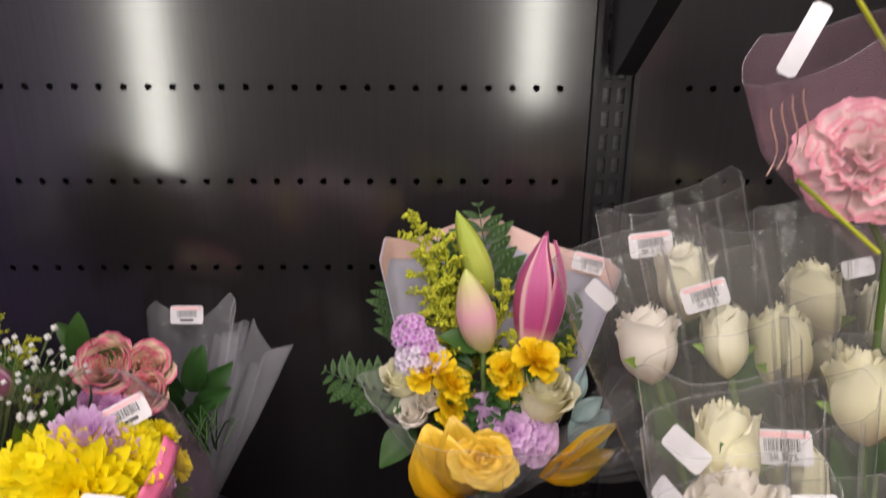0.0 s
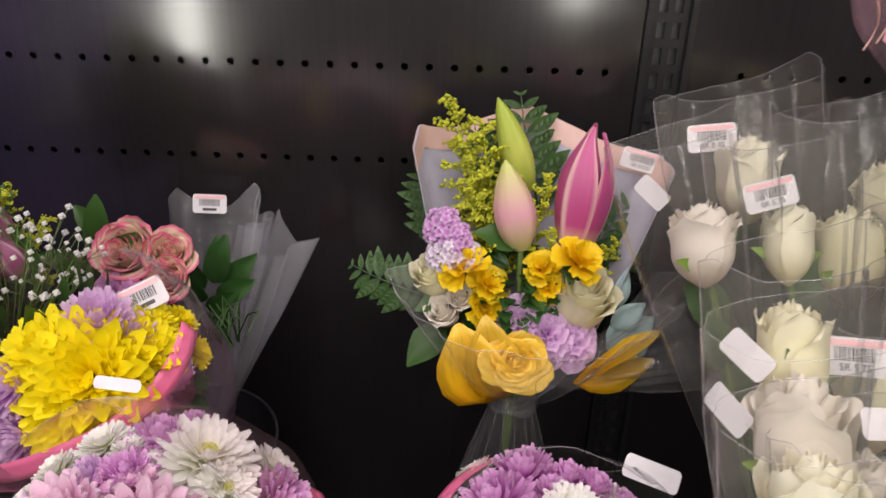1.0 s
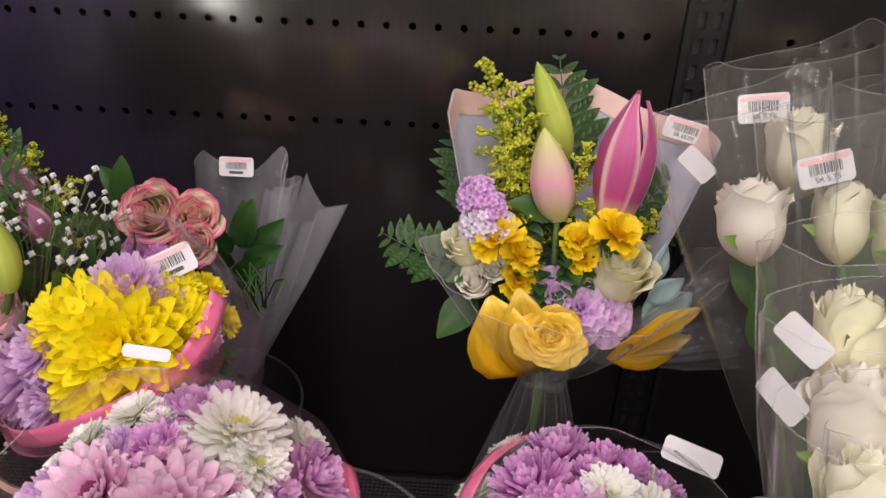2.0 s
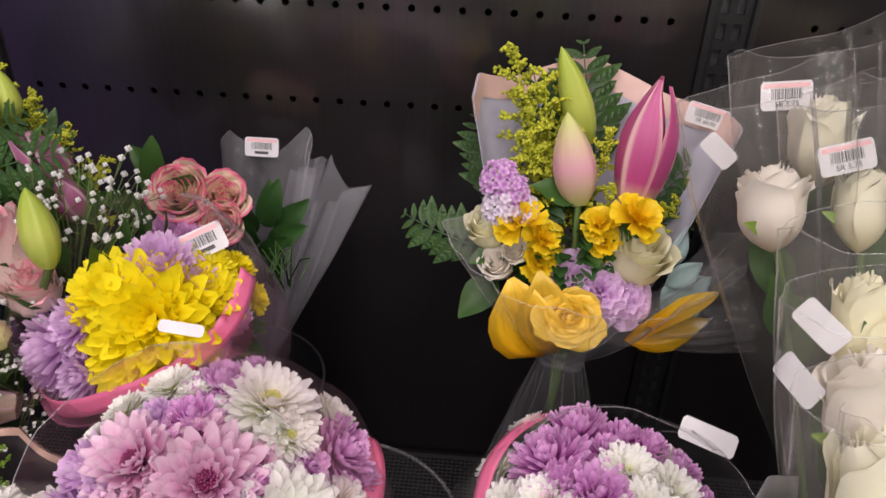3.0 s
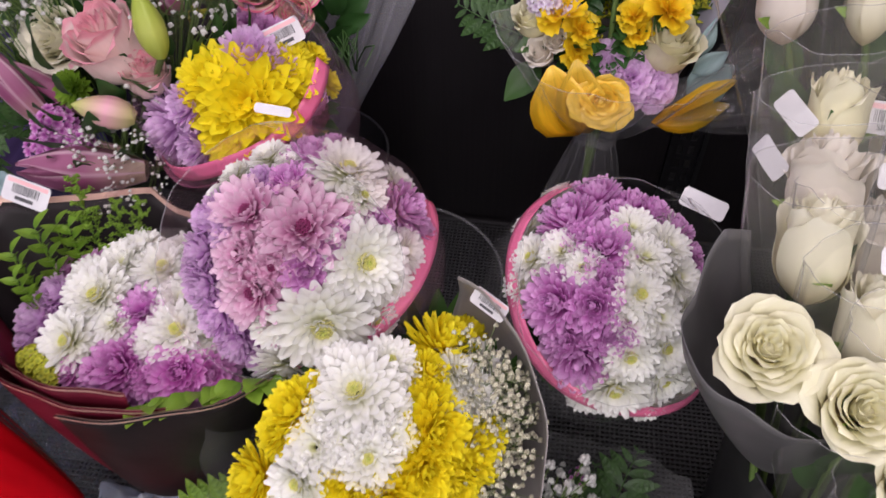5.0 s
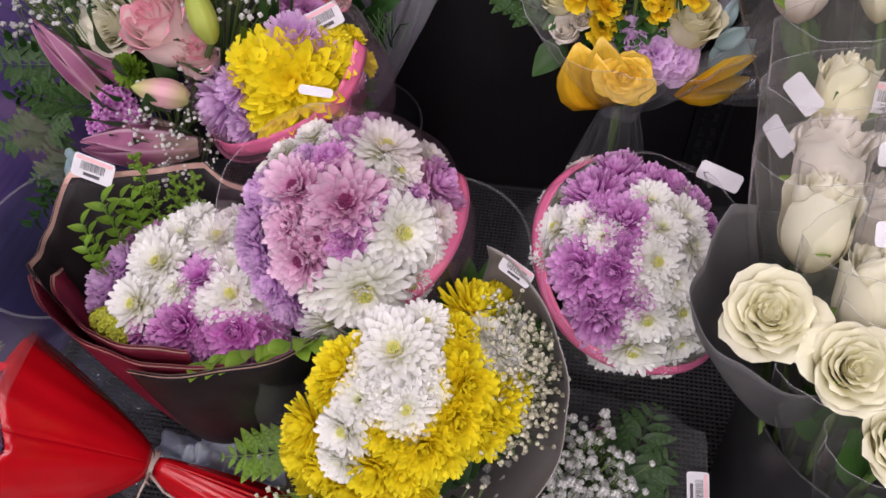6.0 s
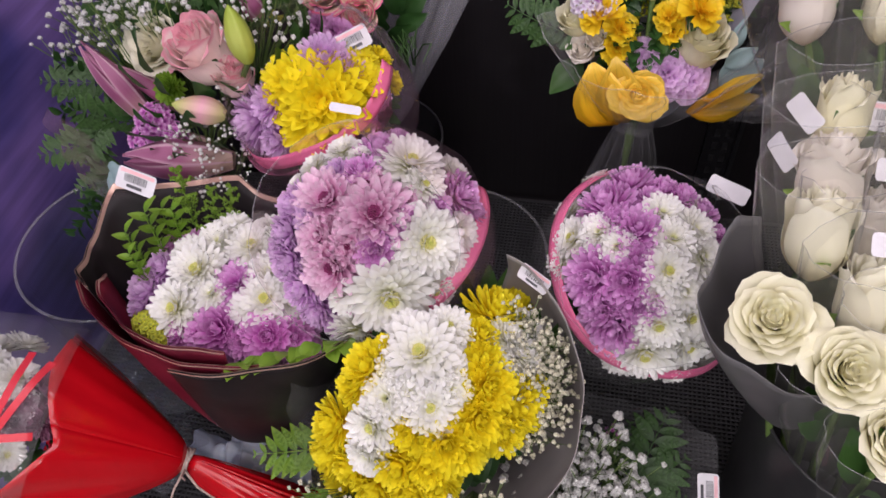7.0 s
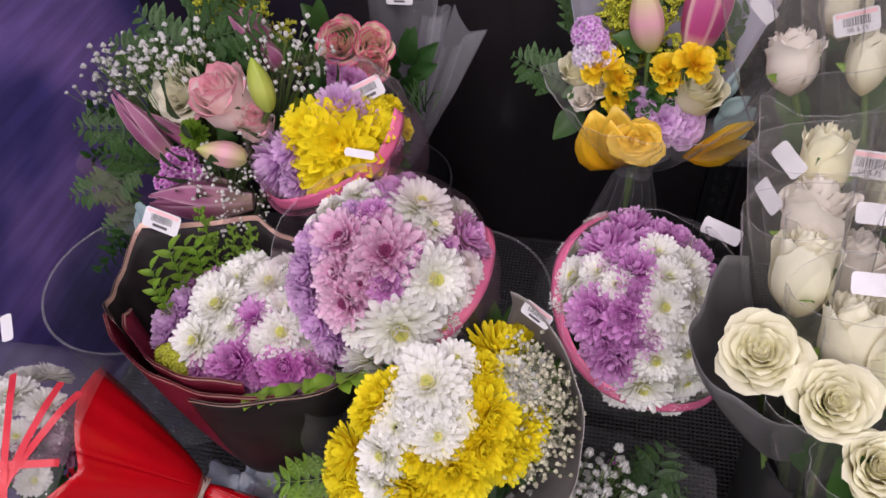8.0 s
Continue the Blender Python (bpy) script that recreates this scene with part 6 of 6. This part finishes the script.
# ---- single roses in film sleeves ----
def sleeved_rose(p, foot, s, n, words="", label_at=None, mat=IVORY, open_by=0.18, over=0.08, wide=0.050, seed=1, label_blank=False, long=0.30):
    p, foot = Vector(p), Vector(foot)
    ax = (p - foot).normalized()
    b = thing("sleeved_rose", foot, "single ivory rose in a clear film sleeve with price label", "rose", "sleeved single roses")
    tall = 1.38 - 0.55 * open_by
    put_rose("rose_bloom", b, scaled(facing(p, n, None, seed * 1.7), s) @ Matrix.Diagonal((1, 1, tall, 1)), rose(seed % 5 + 4, mat, open_by))
    g = Geo()
    g.tube([p - Vector(n).normalized() * s * 0.5, p - ax * 0.06, foot], 0.0032, 0.0030, 7)
    part("stem", g.mesh("stem", STEM), b)
    for k in range(4):
        a = seed + k * math.pi / 2
        d = Vector((math.cos(a), math.sin(a) * 0.6, 0.3 + 0.9 * (k % 2)))
        part("leaf", leaf_mesh(1 + k % 2, LEAF if k % 2 else LIME, 0.20, 0.25), b, scaled(facing(p - Vector(n).normalized() * s * 0.55, d, (0, -1, 0.3)), s * 1.05))
    for k in range(3):
        q = p - ax * (0.075 + 0.03 * k)
        a = seed * 2.1 + k * 2.2
        part("leaf", leaf_mesh(1 + k % 2, LEAF, 0.24, 0.12), b, scaled(facing(q, ax * 1.2 + Vector((math.cos(a), math.sin(a), 0)) * 0.45, (0, -1, 0.3)), 0.062))
    base = p - ax * (long - over)
    me, at = wrap_mesh("film_sleeve", SLEEVE, base, ax, long, lambda t: 0.016 + (wide - 0.016) * min(1, t * 1.25) ** 0.85, corners((20, 0.05, 50), (200, 0.03, 40)), ripple=0.03, waves=4, seed=100 + seed, squash=0.62, na=56)
    part("film_sleeve", me, b, None, "clear film sleeve")
    film_edge(b, at, 0.0003)
    film_crease(b, at, 0.985, 0.15, 1.0, 0.0006)
    film_crease(b, at, 0.5, 0.15, 1.0, 0.0006)
    g = Geo()
    seam = [Vector(at(0.80 + 0.01 * (seed % 5), 0.12 * i / 1.2)) + Vector((0, -0.0015, 0)) for i in range(11)]
    g.tube(seam, 0.0013, 0.0016, 5)
    part("sleeve_seam", g.mesh("sleeve_seam", CLEAR), b)
    if label_at is not None:
        q, nn, uu = label_at
        sticker(b, q, nn, uu, words, 0.029 if label_blank else 0.037, 0.016 if label_blank else 0.021, 0.03, label_blank)
    return b


sleeved_rose((0.337, -0.262, 0.840), (0.5, -0.345, 0.31), 0.0290, (-0.03, 0.45, 0.89), seed=1, mat=BLUSHWHITE, open_by=0.30, over=0.085, wide=0.056, long=0.30, words="", label_at=((0.313, -0.190, 0.850), (-0.5, -0.8, 0.3), (0.6, 0, 0.8)), label_blank=True)
sleeved_rose((0.378, -0.210, 0.871), (0.515, -0.31, 0.31), 0.0297, (-0.03, 0.45, 0.89), seed=2, mat=IVORY, open_by=0.22, over=0.070, wide=0.060, long=0.30, words="SR 5.75", label_at=((0.351, -0.195, 0.899), (-0.05, -0.93, 0.35), (-0.12, 0.2, 0.95)), label_blank=False)
sleeved_rose((0.399, -0.255, 0.841), (0.53, -0.34, 0.31), 0.0248, (-0.03, 0.45, 0.89), seed=3, mat=IVORY, open_by=0.08, over=0.080, wide=0.054, long=0.30, words="SR 5.75", label_at=((0.379, -0.255, 0.878), (-0.05, -0.93, 0.35), (-0.3, 0.2, 0.95)), label_blank=False)
sleeved_rose((0.450, -0.250, 0.828), (0.545, -0.32, 0.31), 0.0310, (-0.03, 0.45, 0.89), seed=4, mat=CREAM, open_by=0.10, over=0.110, wide=0.058, long=0.30)
sleeved_rose((0.508, -0.180, 0.838), (0.55, -0.26, 0.31), 0.0329, (-0.03, 0.45, 0.89), seed=5, mat=CREAM, open_by=0.15, over=0.085, wide=0.056, long=0.30, words="", label_at=((0.536, -0.190, 0.875), (0, -0.93, 0.35), (-0.2, 0.2, 0.95)), label_blank=True)
sleeved_rose((0.485, -0.310, 0.821), (0.575, -0.33, 0.31), 0.0325, (-0.03, 0.45, 0.89), seed=6, mat=CREAM, open_by=0.25, over=0.070, wide=0.056, long=0.30)
sleeved_rose((0.511, -0.220, 0.792), (0.56, -0.29, 0.31), 0.0245, (-0.03, 0.45, 0.89), seed=7, mat=CREAM, open_by=0.12, over=0.075, wide=0.050, long=0.30)
sleeved_rose((0.585, -0.170, 0.819), (0.59, -0.28, 0.31), 0.0312, (-0.03, 0.45, 0.89), seed=8, mat=IVORY, open_by=0.18, over=0.080, wide=0.054, long=0.30)
sleeved_rose((0.344, -0.405, 0.842), (0.441, -0.44, 0.31), 0.0255, (-0.03, 0.45, 0.89), seed=9, mat=CREAM, open_by=0.08, over=0.062, wide=0.046, long=0.30, words="", label_at=((0.316, -0.413, 0.848), (-0.6, -0.7, 0.4), (0.5, 0, 0.85)), label_blank=True)
sleeved_rose((0.339, -0.445, 0.818), (0.434, -0.46, 0.31), 0.0317, (-0.03, 0.45, 0.89), seed=10, mat=BLUSHWHITE, open_by=0.30, over=0.070, wide=0.050, long=0.30, words="", label_at=((0.305, -0.430, 0.824), (-0.8, -0.5, 0.3), (0.45, 0, 0.85)), label_blank=True)
sleeved_rose((0.330, -0.490, 0.805), (0.427, -0.48, 0.31), 0.0307, (-0.03, 0.45, 0.89), seed=11, mat=IVORY, open_by=0.16, over=0.065, wide=0.046, long=0.30)
sleeved_rose((0.373, -0.465, 0.785), (0.448, -0.46, 0.31), 0.0320, (-0.03, 0.45, 0.89), seed=12, mat=BLUSHWHITE, open_by=0.35, over=0.055, wide=0.050, long=0.30, words="", label_at=((0.376, -0.455, 0.838), (0.0, -0.7, 0.7), (0, 0.7, 0.6)), label_blank=True)
sleeved_rose((0.366, -0.530, 0.784), (0.448, -0.5, 0.31), 0.0318, (-0.03, 0.45, 0.89), seed=13, mat=IVORY, open_by=0.12, over=0.060, wide=0.050, long=0.30, words="", label_at=((0.365, -0.520, 0.832), (0.1, -0.6, 0.8), (0, 0.7, 0.6)), label_blank=True)
sleeved_rose((0.396, -0.400, 0.809), (0.455, -0.43, 0.31), 0.0251, (-0.03, 0.45, 0.89), seed=14, mat=CREAM, open_by=0.10, over=0.060, wide=0.046, long=0.30, words="SR 5.75", label_at=((0.376, -0.410, 0.847), (-0.05, -0.8, 0.6), (0.05, 0.5, 0.8)), label_blank=False)
sleeved_rose((0.387, -0.550, 0.773), (0.476, -0.5, 0.31), 0.0252, (-0.03, 0.45, 0.89), seed=15, mat=CREAM, open_by=0.20, over=0.050, wide=0.046, long=0.30)
sleeved_rose((0.345, -0.588, 0.784), (0.441, -0.52, 0.31), 0.0250, (-0.15, -0.48, 0.86), seed=17, mat=CREAM, open_by=0.62, over=0.000, wide=0.042, long=0.20)
sleeved_rose((0.372, -0.625, 0.767), (0.455, -0.54, 0.31), 0.0233, (-0.1, -0.35, 0.92), seed=18, mat=CREAM, open_by=0.50, over=0.000, wide=0.042, long=0.20)


def grey_paper_rose():
    p, foot = Vector((0.299, -0.556, 0.786)), Vector((0.42, -0.50, 0.31))
    ax = (p - foot).normalized()
    b = thing("wrapped_rose", foot, "open cream rose in a charcoal paper cone", "rose")
    put_rose("rose_bloom", b, scaled(facing(p, (-0.2, -0.45, 0.85), None, 1.0), 0.0273), rose(5, CREAM, 0.62))
    g = Geo()
    g.tube([p - ax * 0.02, p - ax * 0.1, foot], 0.0034, 0.003, 7)
    part("stem", g.mesh("stem", STEM), b)
    me, at = wrap_mesh("paper_cone", CHARCOAL, p - ax * 0.17 + Vector((0.015, 0.01, 0)), ax, 0.185, lambda t: 0.018 + 0.042 * min(1, t * 1.1) ** 0.8, corners((125, 0.16, 40), (185, 0.06, 40), (285, -0.20, 50)), radians(108), radians(318), ripple=0.03, waves=3, seed=120)
    solid(part("paper_cone", me, b, None, "charcoal paper"), 0.0006)
    return b


grey_paper_rose()


def carnation_sleeve():
    p, foot = Vector((0.447, -0.30, 1.002)), Vector((0.54, -0.20, 0.31))
    ax = Vector((-0.46, -0.05, 0.88)).normalized()
    b = thing("sleeved_carnation", foot, "pale pink carnation leaning out in a rosy film sleeve", "carnation")
    put_rose("carnation_bloom", b, scaled(facing(p - Vector((-0.35, -0.7, 0.55)) * 0.015 + Vector((0.008, 0, 0)), (-0.35, -0.7, 0.55)), 0.046), frilled(9, PINKROSE, apart=3), "ruffled pale pink carnation")
    neck = Vector((0.492, -0.29, 0.925))
    g = Geo()
    g.tube([p - Vector((-0.3, -0.5, 0.6)) * 0.03, neck, neck.lerp(foot, 0.4) + Vector((0.03, 0, 0)), foot], 0.003, 0.003, 7)
    part("stem", g.mesh("stem", STEM), b)
    me, at = wrap_mesh("film_sleeve", PINKFILM, neck, ax, 0.165, lambda t: 0.010 + 0.046 * min(1, t * 1.5) ** 0.8 - 0.012 * max(0, t - 0.7), corners((120, 0.10, 50), (300, 0.02, 40)), ripple=0.02, waves=4, seed=130, squash=0.7)
    part("film_sleeve", me, b, None, "rosy clear film sleeve")
    film_edge(b, at, 0.0003)
    for k in range(4):
        g = Geo()
        g.tube([p + Vector((-0.052 - 0.006 * k + 0.004 * math.sin(i * 0.8), -0.03, 0.005 + 0.007 * i - 0.004 * k)) for i in range(7)], 0.0006, None, 5)
        part("copper_line", g.mesh("copper_line", COPPER), b, None, "printed copper line")
    for k, (a, q) in enumerate(((p + Vector((0.005, -0.02, 0.06)), p + Vector((-0.028, -0.02, 0.10))), (p + Vector((-0.05, -0.03, -0.01)), p + Vector((0.01, -0.035, -0.058))))):
        g = Geo()
        g.tube([a, a.lerp(q, 0.5), q], 0.0016, None, 5)
        part("gold_line", g.mesh("gold_line", SOLID), b, None, "yellow edge line")
    sticker(b, (0.384, -0.335, 1.079), (-0.35, -0.9, 0.2), (-0.9, 0, 0.4), "", 0.045, 0.012, 0.05, True)
    return b


carnation_sleeve()

# ---- crumpled film between the buckets ----
for k, (x, y, z) in enumerate(((-0.200, -0.570, 0.425), (-0.140, -0.588, 0.42))):
    b = thing("film_scrap", (x, y, z), "crumpled pale blue film under the burgundy bouquet", "film")
    g = Geo()
    r = random.Random(60 + k)
    ph = [r.uniform(0, 6) for _ in range(6)]
    g.grid(lambda u, v: Vector(((u - 0.5) * 0.08, (v - 0.5) * 0.05, 0.012 * math.sin(9 * u + ph[0]) + 0.010 * math.sin(13 * v + 5 * u + ph[1]) + 0.006 * math.sin(21 * u - 11 * v + ph[2]))), 26, 18)
    solid(part("sheet", g.mesh("sheet", BLUEWRAP), b, Matrix.Translation((x, y, z))), 0.0004)
for k, (x, y, z, turn) in enumerate(((-0.351, -0.524, 0.43, 20), (-0.281, -0.555, 0.41, -35), (-0.394, -0.453, 0.40, 60))):
    b = thing("film_scrap", (x, y, z), "crumpled clear film between the red and burgundy bouquets", "film")
    g = Geo()
    r = random.Random(90 + k)
    ph = [r.uniform(0, 6) for _ in range(6)]
    g.grid(lambda u, v: Vector(((u - 0.5) * 0.11, (v - 0.5) * 0.08, 0.014 * abs(math.sin(5 * u + 3 * v + ph[0])) + 0.011 * abs(math.sin(9 * v - 6 * u + ph[1])) + 0.006 * math.sin(19 * u + 13 * v + ph[2]))), 34, 26)
    part("sheet", g.mesh("sheet", SCRAP), b, pose(x, y, z, 25, 0, turn))
